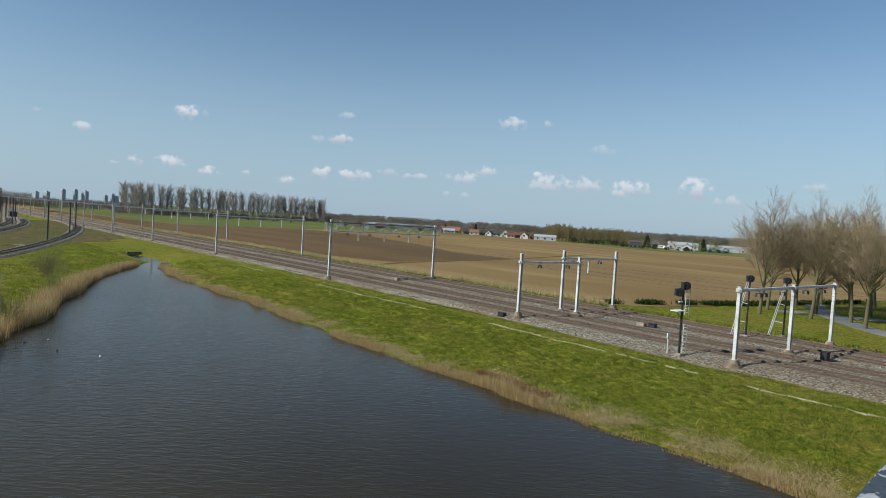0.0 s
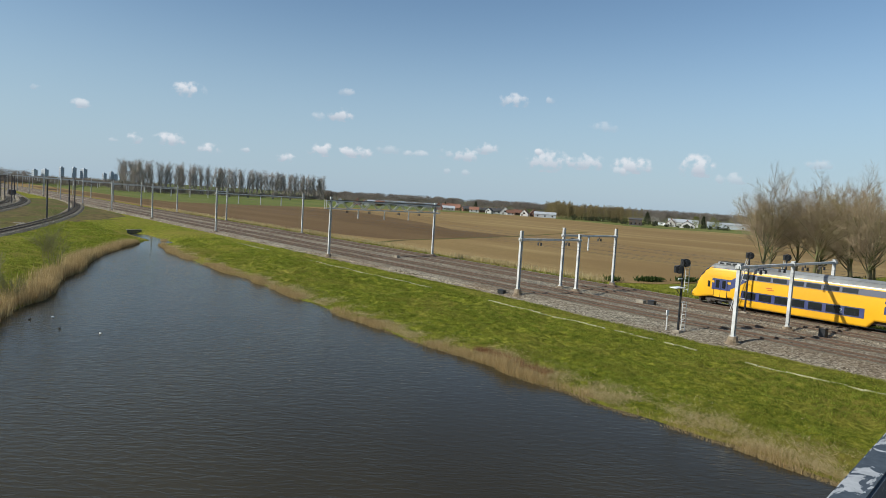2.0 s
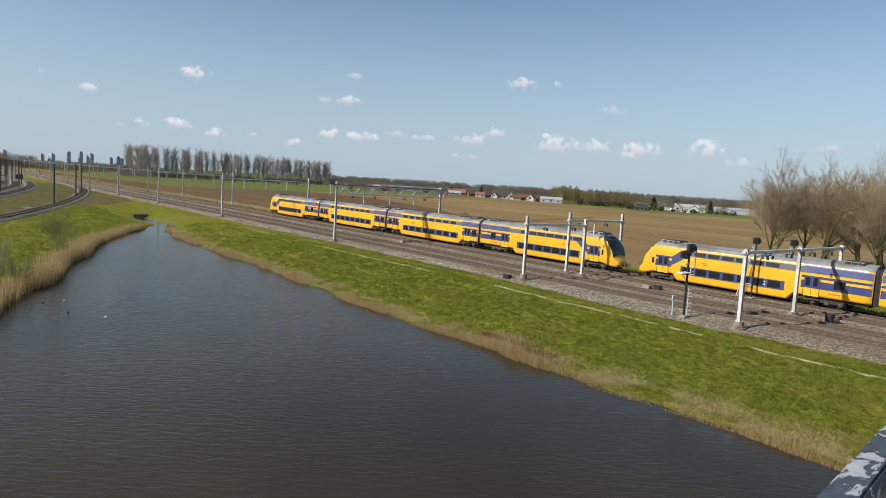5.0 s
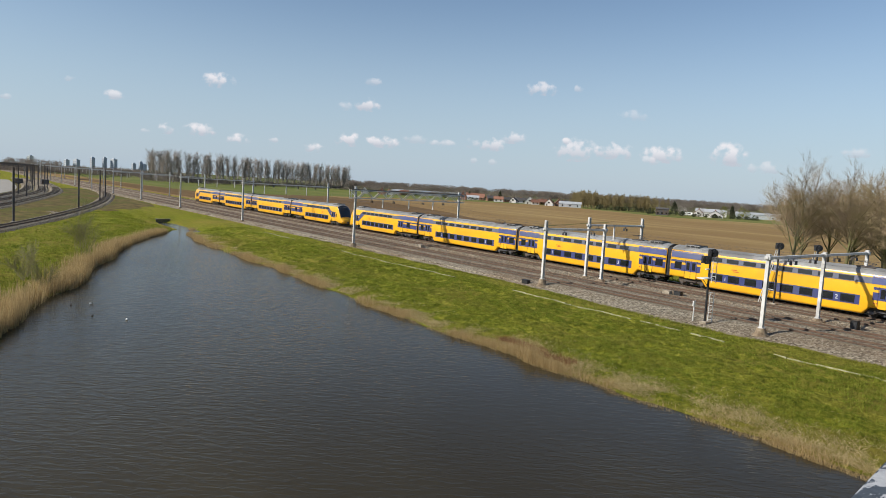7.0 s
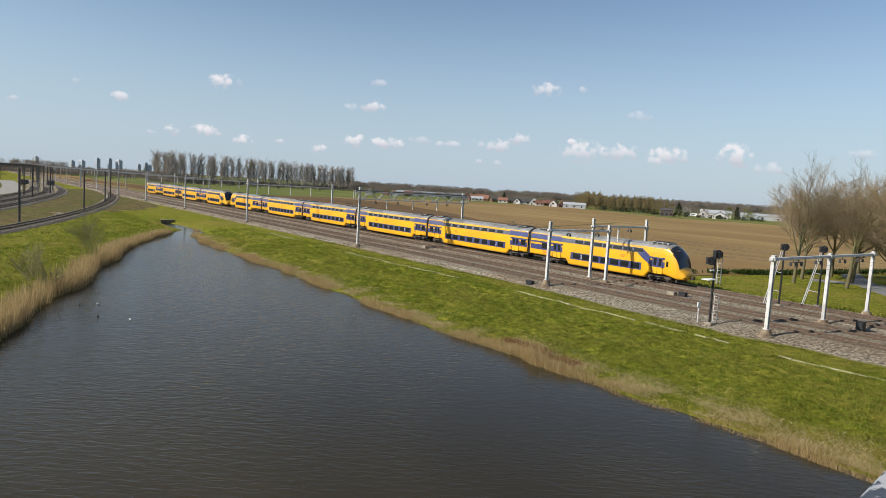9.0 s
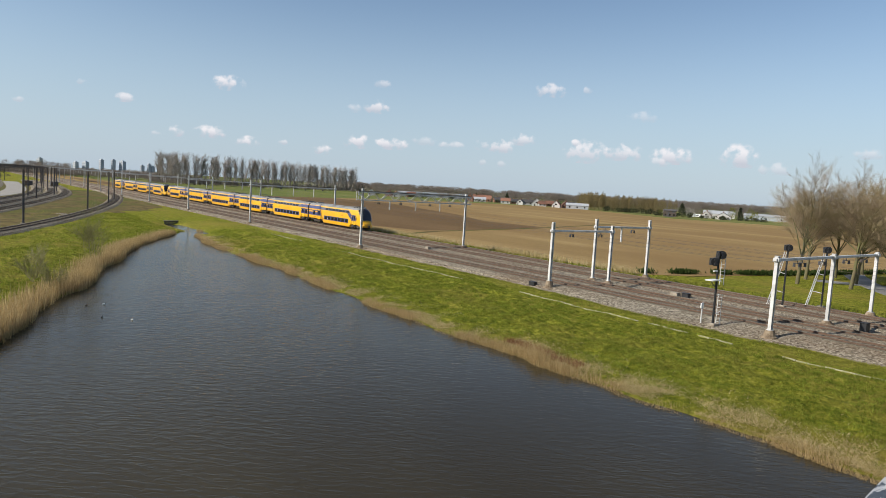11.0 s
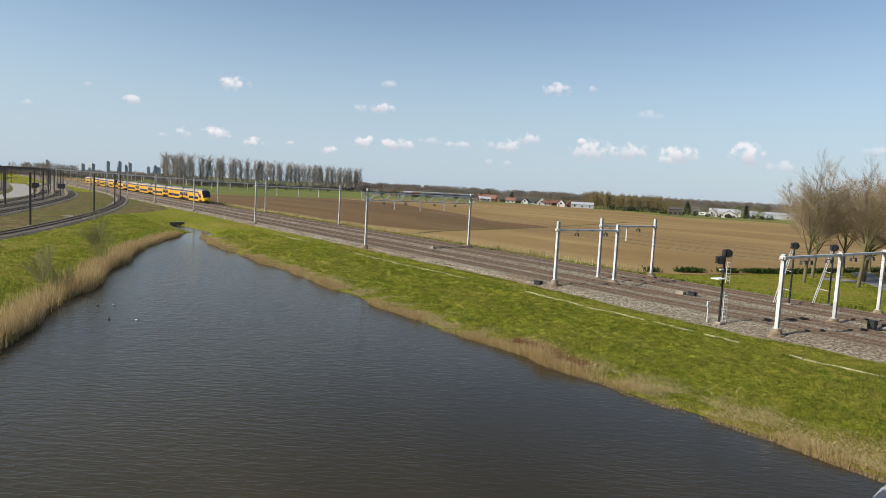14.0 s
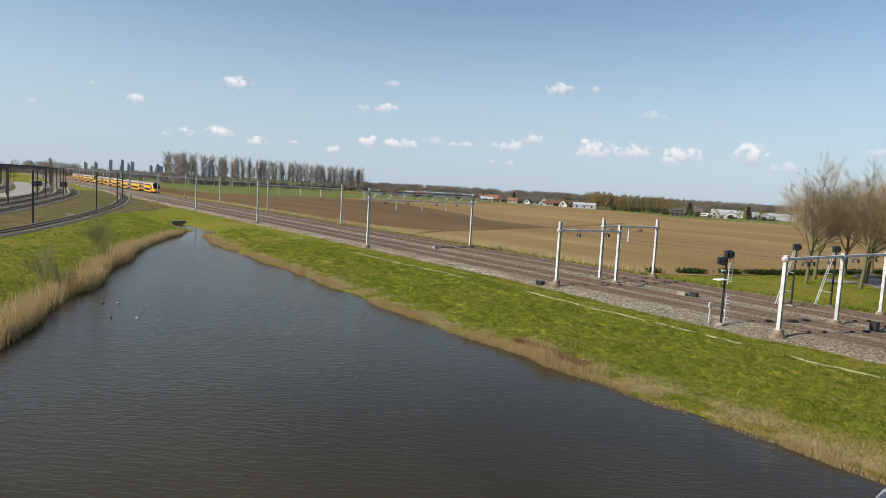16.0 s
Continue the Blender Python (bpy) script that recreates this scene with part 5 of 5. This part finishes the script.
def gabled(name, x, y, turn, w, d, eaves, ridge, wall, roof, label, category, windows=2, chimney=True):
    """w along the ridge, d across."""
    t = empty(name, pose(x, y, -1.0, 0, 0, turn), label, category, "far houses" if name == "house" else "far farm buildings")
    bm = fresh()
    prof = [(-d / 2, -0.5), (d / 2, -0.5), (d / 2, eaves), (0, ridge), (-d / 2, eaves)]
    ends = [[bm.verts.new((sx, py, pz)) for py, pz in prof] for sx in (-w / 2, w / 2)]
    for i in range(5):
        j = (i + 1) % 5
        bm.faces.new((ends[0][i], ends[0][j], ends[1][j], ends[1][i]))
    bm.faces.new(ends[0])
    bm.faces.new(ends[1][::-1])
    bmesh.ops.recalc_face_normals(bm, faces=bm.faces)
    part("wall", bm, wall, t)
    for s in (-1, 1):
        bm = fresh()
        o = 0.35
        k = (ridge - eaves) / (d / 2)
        pts_ = [(0, ridge + 0.06), (s * (d / 2 + o), eaves - k * o + 0.06), (s * (d / 2 + o), eaves - k * o + 0.28), (0, ridge + 0.28)]
        e = [[bm.verts.new((sx, py, pz)) for py, pz in pts_] for sx in (-w / 2 - 0.3, w / 2 + 0.3)]
        for i in range(4):
            j = (i + 1) % 4
            bm.faces.new((e[0][i], e[0][j], e[1][j], e[1][i]))
        bm.faces.new(e[0])
        bm.faces.new(e[1][::-1])
        bmesh.ops.recalc_face_normals(bm, faces=bm.faces)
        part("roof", bm, roof, t)
        for i in range(windows):
            cx = w * ((i + 0.5) / max(windows, 1) - 0.5)
            part("window", box(fresh(), cx - 0.6, cx + 0.6, s * d / 2 - 0.05, s * d / 2 + 0.04, 0.9, 2.2), GLASS, t)
    for s in (-1, 1):
        part("window", box(fresh(), s * w / 2 - 0.05, s * w / 2 + 0.04, -0.9, 0.9, eaves * 0.9, eaves * 0.9 + 1.3), GLASS, t)
        part("door", box(fresh(), s * w / 2 - 0.05, s * w / 2 + 0.04, 1.2, 2.2, -0.2, 2.0), DARKSTEEL, t)
    if chimney:
        part("chimney", box(fresh(), -0.4, 0.4, -0.4, 0.4, ridge - 0.6, ridge + 1.0), BRICK, t)
    return t


rnd = random.Random(14)
# bearing, distance, turn from the line of sight, width, depth, eaves, ridge, white walls, dark roof
HOUSES = [
    (-59.6, 660, 90, 8, 7, 2.6, 6.6, 1, 0), (-58.1, 660, 80, 9, 6.5, 2.6, 6.0, 0, 0), (-57.5, 655, 95, 8, 6, 2.4, 5.4, 1, 0), (-56.2, 690, 10, 9, 6, 2.4, 5.2, 0, 0),
    (-51.15, 640, 85, 9, 7, 2.8, 7.2, 0, 0), (-50.4, 690, 5, 12, 7, 2.8, 6.6, 0, 0), (-49.7, 690, -10, 10, 7, 2.6, 6.2, 0, 0), (-48.8, 670, 20, 8, 6, 2.4, 5.2, 0, 1),
    (-48.1, 640, 0, 9, 6, 2.6, 5.0, 1, 0), (-47.4, 660, 15, 8, 6, 2.2, 4.8, 0, 1), (-46.8, 630, 75, 7, 6, 2.4, 5.0, 1, 1), (-46.2, 640, 5, 9, 6, 2.4, 5.2, 1, 1),
    (-45.47, 620, 92, 9, 8, 2.8, 7.0, 1, 1), (-45.0, 610, 10, 7, 5, 2.2, 4.4, 1, 0), (-44.4, 640, 30, 9, 6, 2.4, 5.0, 0, 0), (-43.76, 600, 80, 8, 7, 2.4, 5.8, 1, 0),
    (-43.0, 610, 95, 8, 7, 2.6, 6.2, 0, 0), (-42.6, 640, 0, 8, 6, 2.4, 5.2, 0, 1), (-30.57, 545, 88, 10, 11, 2.0, 5.2, 1, 1), (-31.8, 560, 85, 7, 7, 2.4, 5.6, 1, 0),
]
for b, dist, turn, w, d, eaves, ridge, white, dark in HOUSES:
    x, y = bearing(b, dist)
    label = "far %s house with a %s tiled gable roof" % ("white rendered" if white else "red brick", "dark" if dark else "red")
    gabled("house", x, y, -b + turn, w, d, eaves, ridge, RENDER_WHITE if white else BRICK, TILE_DARK if dark else TILE_RED, label, "house")
for b, dist, w, d, e, r, wall, roof, label, cat in (
    (-53.6, 760, 75, 16, 4.2, 5.2, GREENHOUSE, GREENHOUSE, "long far glass greenhouse", "greenhouse"),
    (-56.0, 760, 34, 12, 3.6, 5.0, SHEETING, SHEETING, "far shed with pale sheeting roof", "shed"),
    (-50.3, 660, 12, 8, 2.2, 4.4, RENDER_WHITE, SHEETING, "far white shed with pale roof", "shed"),
    (-42.05, 590, 19, 9, 3.0, 4.8, SHEETING, SHEETING, "far pale shed with sheeting roof", "shed"),
    (-30.9, 600, 24, 12, 3.4, 5.8, RENDER_WHITE, SHEETING, "far white farm hall with pale roof", "shed"),
    (-34.6, 520, 9, 7, 4.4, 5.4, DARKSTEEL, TILE_DARK, "far dark barn at the wood's edge", "barn"),
    (-27.5, 620, 34, 22, 3.6, 5.0, GREENHOUSE, SHEETING, "far glass greenhouse behind trees", "greenhouse"),
    (-21.5, 620, 40, 22, 3.0, 4.2, GREENHOUSE, TILE_DARK, "far glass greenhouse behind trees", "greenhouse"),
):
    x, y = bearing(b, dist)
    gabled("shed", x, y, -b, w, d, e, r, wall, roof, label, cat, 3, False)
for i, b in enumerate((-32.88, -32.5, -32.2)):
    x, y = bearing(b, 560)
    v = empty("caravan", pose(x, y, -1.0, 0, 0, i * 35), "small white caravan parked by the field", "caravan", "white caravans")
    part("body", box(fresh(), -2.2, 2.2, -1.1, 1.1, 0.45, 2.7, 0.25), WHITE, v)
    part("window", box(fresh(), -1.4, 1.4, -1.13, 1.13, 1.5, 2.1), GLASS, v)
    for s in (-0.9, 0.9):
        part("wheel", rod(fresh(), (0, s - 0.1, 0.33), (0, s + 0.1, 0.33), 0.33, 0.33, 12), BLACK, v)

# facade and window colours carry the pale blue of distance haze
TOWERGREY = surface("hazy tower facade", (0.38, 0.40, 0.43), (0.45, 0.47, 0.50), 0.05, 0.8)
for b, h, w in ((-80.59, 38, 10), (-79.77, 40, 7), (-79.15, 37, 22), (-81.65, 28, 20), (-77.25, 33, 7), (-77.0, 26, 10), (-77.75, 27, 8), (-84.6, 30, 16), (-82.3, 25, 14)):
    x, y = bearing(b, 2500)
    t = empty("tower_block", pose(x, y, -1.0, 0, 0, 24), "hazy grey-blue tower block on the city skyline", "tower block", "city skyline")
    part("tower", box(fresh(), -w / 2, w / 2, -6, 6, -1, h, 0.3), TOWERGREY, t)
    part("roof_house", box(fresh(), -w / 5, w / 5, -3, 3, h, h + 3.0), TOWERGREY, t)
    for f in range(int(h // 6)):
        part("window_band", box(fresh(), -w / 2 + 1, w / 2 - 1, -6.15, -5.9, 3 + f * 6, 5.4 + f * 6), surface("hazy window band", (0.22, 0.25, 0.29), (0.27, 0.30, 0.34), 0.1, 0.5) if not f else bpy.data.materials["hazy window band"], t)

PALE = surface("pale concrete paving", (0.27, 0.245, 0.21), (0.34, 0.31, 0.27), 0.3, 0.9)
ribbon("yard_road", smooth_path([(-430, 27), (-340, 23.5), (-292, 20.0), (-262, 15.5), (-240, 10.0), (-222, 3.0), (-200, -8), (-160, -28)], 3.0), 7.0, -0.13, PALE, "pale concrete service road beside the yard tracks")

# shallow drain across the ploughed field
ribbon("field_drain", [(-126, 82), (-136, 99), (-141, 116), (-149, 140), (-156, 160), (-190, 240)], 1.8, -0.90, DULL, "shallow grassy drain across the ploughed field")

# culvert at the head of the pond
culvert = empty("culvert", pose(-151.6, 38.9, -1.8, 0, 0, -75), "weathered timber culvert head at the end of the pond", "culvert")
for s in (-1.3, -0.45, 0.45, 1.3):
    part("pile", rod(fresh(), (s, 0, -0.6), (s, 0, 1.15), 0.13, 0.12, 8), DARKSTEEL, culvert)
for z in (0.3, 0.6, 0.9):
    part("plank", box(fresh(), -1.6, 1.6, 0.13, 0.2, z, z + 0.26, 0.01), DARKSTEEL, culvert)
part("cap_beam", box(fresh(), -1.7, 1.7, -0.15, 0.25, 1.17, 1.32, 0.02), CONCRETE, culvert)

# pale rubble by the curved track
for i in range(9):
    r = random.Random(i)
    bm = fresh()
    bmesh.ops.create_icosphere(bm, subdivisions=1, radius=r.uniform(0.25, 0.5))
    for v in bm.verts:
        v.co *= r.uniform(0.7, 1.2)
    ob = part("rubble_stone", bm, CONCRETE, None)
    ob.matrix_basis = pose(-157 + r.uniform(-4, 4), 19.0 + r.uniform(-1.2, 1.2), -0.25)
    tagged(ob, "pale lump of concrete rubble in the grass", "stone", "rubble by the curved track")

# ---------------------------------------------------------------- overhead wires
for y in TRACKS:
    wire = empty("overhead_wire", pose(0, y, 0), "thin overhead contact and carrier wires above a track", "overhead wire", "overhead wires")
    stops = [(-26.5, 5.55), (-52, 5.7), (-92.15, 6.9), (-141.5, 7.5), (-188.3, 7.5), (-232.5, 7.5), (-276, 7.5), (-320, 7.5), (-364, 7.5)]
    bm = fresh()
    rod(bm, (40, 0, 5.35), (-92, 0, 5.5), 0.008, 0.008, 4)
    rod(bm, (-92, 0, 5.5), (-364, 0, 5.5), 0.008, 0.008, 4)
    part("contact_wire", bm, DARKSTEEL, wire)
    bm = fresh()
    for (xa, za), (xb, zb) in zip(stops, stops[1:]):
        for i in range(4):
            p0, p1 = i / 4, (i + 1) / 4
            rod(bm, (xa + (xb - xa) * p0, 0, za + (zb - za) * p0 - 2.4 * p0 * (1 - p0) * abs(xb - xa) / 50), (xa + (xb - xa) * p1, 0, za + (zb - za) * p1 - 2.4 * p1 * (1 - p1) * abs(xb - xa) / 50), 0.008, 0.008, 4)
    part("carrier_wire", bm, DARKSTEEL, wire)

# ---------------------------------------------------------------- birds on the pond
def duck(x, y, body, label, turn):
    d = empty("water_bird", pose(x, y, WATER_Z, 0, 0, turn), label, "bird", "birds on the pond")
    bm = fresh()
    bmesh.ops.create_uvsphere(bm, u_segments=12, v_segments=8, radius=0.085)
    for v in bm.verts:
        v.co = Vector((v.co.x * 1.5, v.co.y * 0.85, v.co.z * 0.75 + 0.05 + max(-v.co.x - 0.08, 0) * 0.5))
    part("body", bm, body, d, smooth=True)
    bm = fresh()
    rod(bm, (0.085, 0, 0.05), (0.105, 0, 0.14), 0.025, 0.02, 8)
    bmesh.ops.create_uvsphere(bm, u_segments=10, v_segments=6, radius=0.035, matrix=Matrix.Translation((0.11, 0, 0.155)))
    part("head", bm, BLACK, d)
    part("beak", rod(fresh(), (0.135, 0, 0.15), (0.18, 0, 0.145), 0.014, 0.006, 6), DARKSTEEL, d)
    return d


BIRDS = [
    (duck(-60.8, 9.1, BLACK, "small black water bird swimming near the reeds", 30), (-59.4, 7.6), (-60.7, 9.4), 30),
    (duck(-61.3, 10.1, WHITE, "white and black duck swimming on the pond", 80), (-59.8, 9.3), (-60.6, 10.6), 80),
    (duck(-55.1, 9.2, BLACK, "small black water bird swimming on the pond", -20), (-55.4, 9.2), (-55.0, 9.3), 10),
    (duck(-53.6, 10.9, WHITE, "white and black duck swimming on the pond", 200), (-52.2, 11.4), (-53.8, 11.0), 200),
]

# ---------------------------------------------------------------- clouds, far beyond everything
def cloud_material():
    m = bpy.data.materials.new("cloud vapour")
    m.use_nodes = True
    n, l = m.node_tree.nodes, m.node_tree.links
    n.clear()
    tc = n.new("ShaderNodeTexCoord")
    oi = n.new("ShaderNodeObjectInfo")
    mp = n.new("ShaderNodeMapping")
    mp.inputs["Location"].default_value = (-1.0, -0.72, 0)
    mp.inputs["Scale"].default_value = (2.0, 1.9, 0)
    l.new(tc.outputs["Generated"], mp.inputs[0])
    ln = n.new("ShaderNodeVectorMath")
    ln.operation = "LENGTH"
    l.new(mp.outputs[0], ln.inputs[0])
    off = n.new("ShaderNodeVectorMath")
    off.operation = "MULTIPLY_ADD"
    cx = n.new("ShaderNodeCombineXYZ")
    l.new(oi.outputs["Random"], cx.inputs[0])
    l.new(oi.outputs["Random"], cx.inputs[2])
    off.inputs[1].default_value = (9000, 0, 5000)
    l.new(cx.outputs[0], off.inputs[0])
    l.new(tc.outputs["Object"], off.inputs[2])
    tx = n.new("ShaderNodeTexNoise")
    tx.inputs["Scale"].default_value, tx.inputs["Detail"].default_value, tx.inputs["Roughness"].default_value = 0.020, 4, 0.46
    l.new(off.outputs[0], tx.inputs["Vector"])
    a = n.new("ShaderNodeMath")
    a.operation = "MULTIPLY_ADD"
    a.inputs[1].default_value, a.inputs[2].default_value = 3.4, -1.12
    l.new(tx.outputs["Fac"], a.inputs[0])
    b = n.new("ShaderNodeMath")
    b.operation = "SUBTRACT"
    l.new(a.outputs[0], b.inputs[0])
    l.new(ln.outputs["Value"], b.inputs[1])
    r = n.new("ShaderNodeMapRange")
    r.interpolation_type = "SMOOTHSTEP"
    r.inputs[1].default_value, r.inputs[2].default_value = -0.42, 0.55
    l.new(b.outputs[0], r.inputs[0])
    k = n.new("ShaderNodeMath")
    k.operation = "MULTIPLY"
    l.new(r.outputs[0], k.inputs[0])
    pale = n.new("ShaderNodeMath")
    pale.operation = "MULTIPLY"
    pale.inputs[1].default_value = 0.85
    l.new(oi.outputs["Alpha"], pale.inputs[0])
    l.new(pale.outputs[0], k.inputs[1])
    # nothing reaches the border of the sheet
    e = n.new("ShaderNodeMapRange")
    e.inputs[1].default_value, e.inputs[2].default_value, e.inputs[3].default_value, e.inputs[4].default_value = 0.75, 1.0, 1.0, 0.0
    l.new(ln.outputs["Value"], e.inputs[0])
    k2 = n.new("ShaderNodeMath")
    k2.operation = "MULTIPLY"
    l.new(k.outputs[0], k2.inputs[0])
    l.new(e.outputs[0], k2.inputs[1])
    sep = n.new("ShaderNodeSeparateXYZ")
    l.new(tc.outputs["Generated"], sep.inputs[0])
    # sunlit top and shaded grey base are painted by height; the sheet glows
    col = ramp_between(n, l, sep.outputs[1], [(0.15, (0.56, 0.57, 0.63)), (0.55, (0.90, 0.86, 0.87))])
    em = n.new("ShaderNodeEmission")
    em.inputs["Strength"].default_value = 0.9
    l.new(col, em.inputs[0])
    tr = n.new("ShaderNodeBsdfTransparent")
    mx = n.new("ShaderNodeMixShader")
    l.new(k2.outputs[0], mx.inputs[0])
    l.new(tr.outputs[0], mx.inputs[1])
    l.new(em.outputs[0], mx.inputs[2])
    out = n.new("ShaderNodeOutputMaterial")
    l.new(mx.outputs[0], out.inputs[0])
    return m


# bearing, height over the horizon, width and height in degrees, density
CLOUDS = [
    (-71.50, 7.50, 2.16, 0.88, 1.00),
    (-78.99, 5.54, 1.17, 0.51, 0.80),
    (-85.89, 4.63, 0.62, 0.32, 0.50),
    (-81.90, 6.36, 0.67, 0.33, 0.40),
    (-75.31, 3.34, 1.00, 0.62, 0.90),
    (-72.78, 3.51, 2.06, 0.72, 1.00),
    (-69.83, 2.97, 1.60, 0.64, 1.00),
    (-67.04, 3.09, 0.64, 0.32, 0.60),
    (-63.78, 2.71, 1.40, 0.56, 0.90),
    (-60.95, 3.65, 1.89, 0.85, 1.00),
    (-58.13, 3.60, 2.87, 0.71, 1.00),
    (-61.45, 6.33, 1.22, 0.55, 0.50),
    (-59.43, 6.61, 1.80, 0.83, 0.90),
    (-58.95, 8.45, 1.51, 0.46, 0.50),
    (-55.12, 4.02, 1.92, 0.57, 0.40),
    (-52.93, 3.77, 1.92, 0.47, 0.60),
    (-50.19, 3.97, 1.44, 0.66, 0.60),
    (-48.61, 3.96, 2.10, 0.85, 0.85),
    (-46.98, 4.61, 1.80, 0.75, 0.80),
    (-44.82, 8.73, 2.33, 0.82, 0.80),
    (-41.82, 8.82, 0.64, 0.54, 0.50),
    (-37.02, 6.82, 2.46, 0.63, 0.35),
    (-41.67, 3.96, 2.95, 1.39, 0.85),
    (-42.50, 4.49, 0.74, 0.46, 1.00),
    (-38.66, 3.95, 2.78, 1.01, 0.90),
    (-34.80, 3.83, 2.85, 0.99, 0.95),
    (-35.76, 3.25, 1.57, 0.54, 0.60),
    (-29.80, 4.06, 2.42, 1.30, 1.00),
    (-27.14, 3.07, 2.32, 0.68, 0.50),
    (-50.29, 2.48, 0.67, 0.38, 0.40),
    (-48.60, 2.43, 0.67, 0.38, 0.40),
    (-21.13, 4.37, 1.71, 0.56, 0.50),
    (-76.67, 3.01, 0.82, 0.26, 0.40),
]
CLOUD = cloud_material()
CLOUD_FAR, CLOUD_DRIFT = 4300.0, 0.041     # metres; degrees a second
clouds = []
for b, e, w, h, dense in CLOUDS:
    sx, sy = CLOUD_FAR * math.tan(radians(w)) * 0.68, CLOUD_FAR * math.tan(radians(h)) * 0.86
    me = bpy.data.meshes.new("cloud")
    me.from_pydata([(-sx, -sy, 0), (sx, -sy, 0), (sx, sy, 0), (-sx, sy, 0)], [], [(0, 1, 2, 3)])
    me.materials.append(CLOUD)
    ob = new("cloud", me)
    ob.color = (1, 1, 1, dense)
    ob.visible_shadow = False
    tagged(ob, "small white fair-weather cloud in the blue sky" if dense > 0.7 else "thin pale wisp of cloud in the blue sky", "cloud", "fair-weather clouds", "structure")
    clouds.append((ob, b, e))


def cloud_pose(b, e, t):
    a, c = radians(b + CLOUD_DRIFT * (t - 12.5)), radians(e)
    p = Vector((math.sin(a) * math.cos(c), math.cos(a) * math.cos(c), math.sin(c))) * CLOUD_FAR + Vector(EYE)
    return look(p, EYE)


# ---------------------------------------------------------------- movement
def motions():
    for ob, behind, turned in train:
        rows = []
        for t in range(0, 17, 2):
            nose = NOSE_AT - SPEED * (t - NOSE_TIME)
            rows.append((t, pose(nose + behind, TRACKS[3], RAIL_Z, 0, 0, 180 if turned else 0)))
        walk(ob, rows)
    for ob, b, e in clouds:
        walk(ob, [(t, cloud_pose(b, e, t)) for t in (0.0, 8.0, 16.0)])
    for ob, start, end, turn in BIRDS:
        walk(ob, [(t, pose(start[0] + (end[0] - start[0]) * t / 14, start[1] + (end[1] - start[1]) * t / 14, WATER_Z, 0, 0, turn)) for t in (0.0, 8.0, 16.0)])


motions()
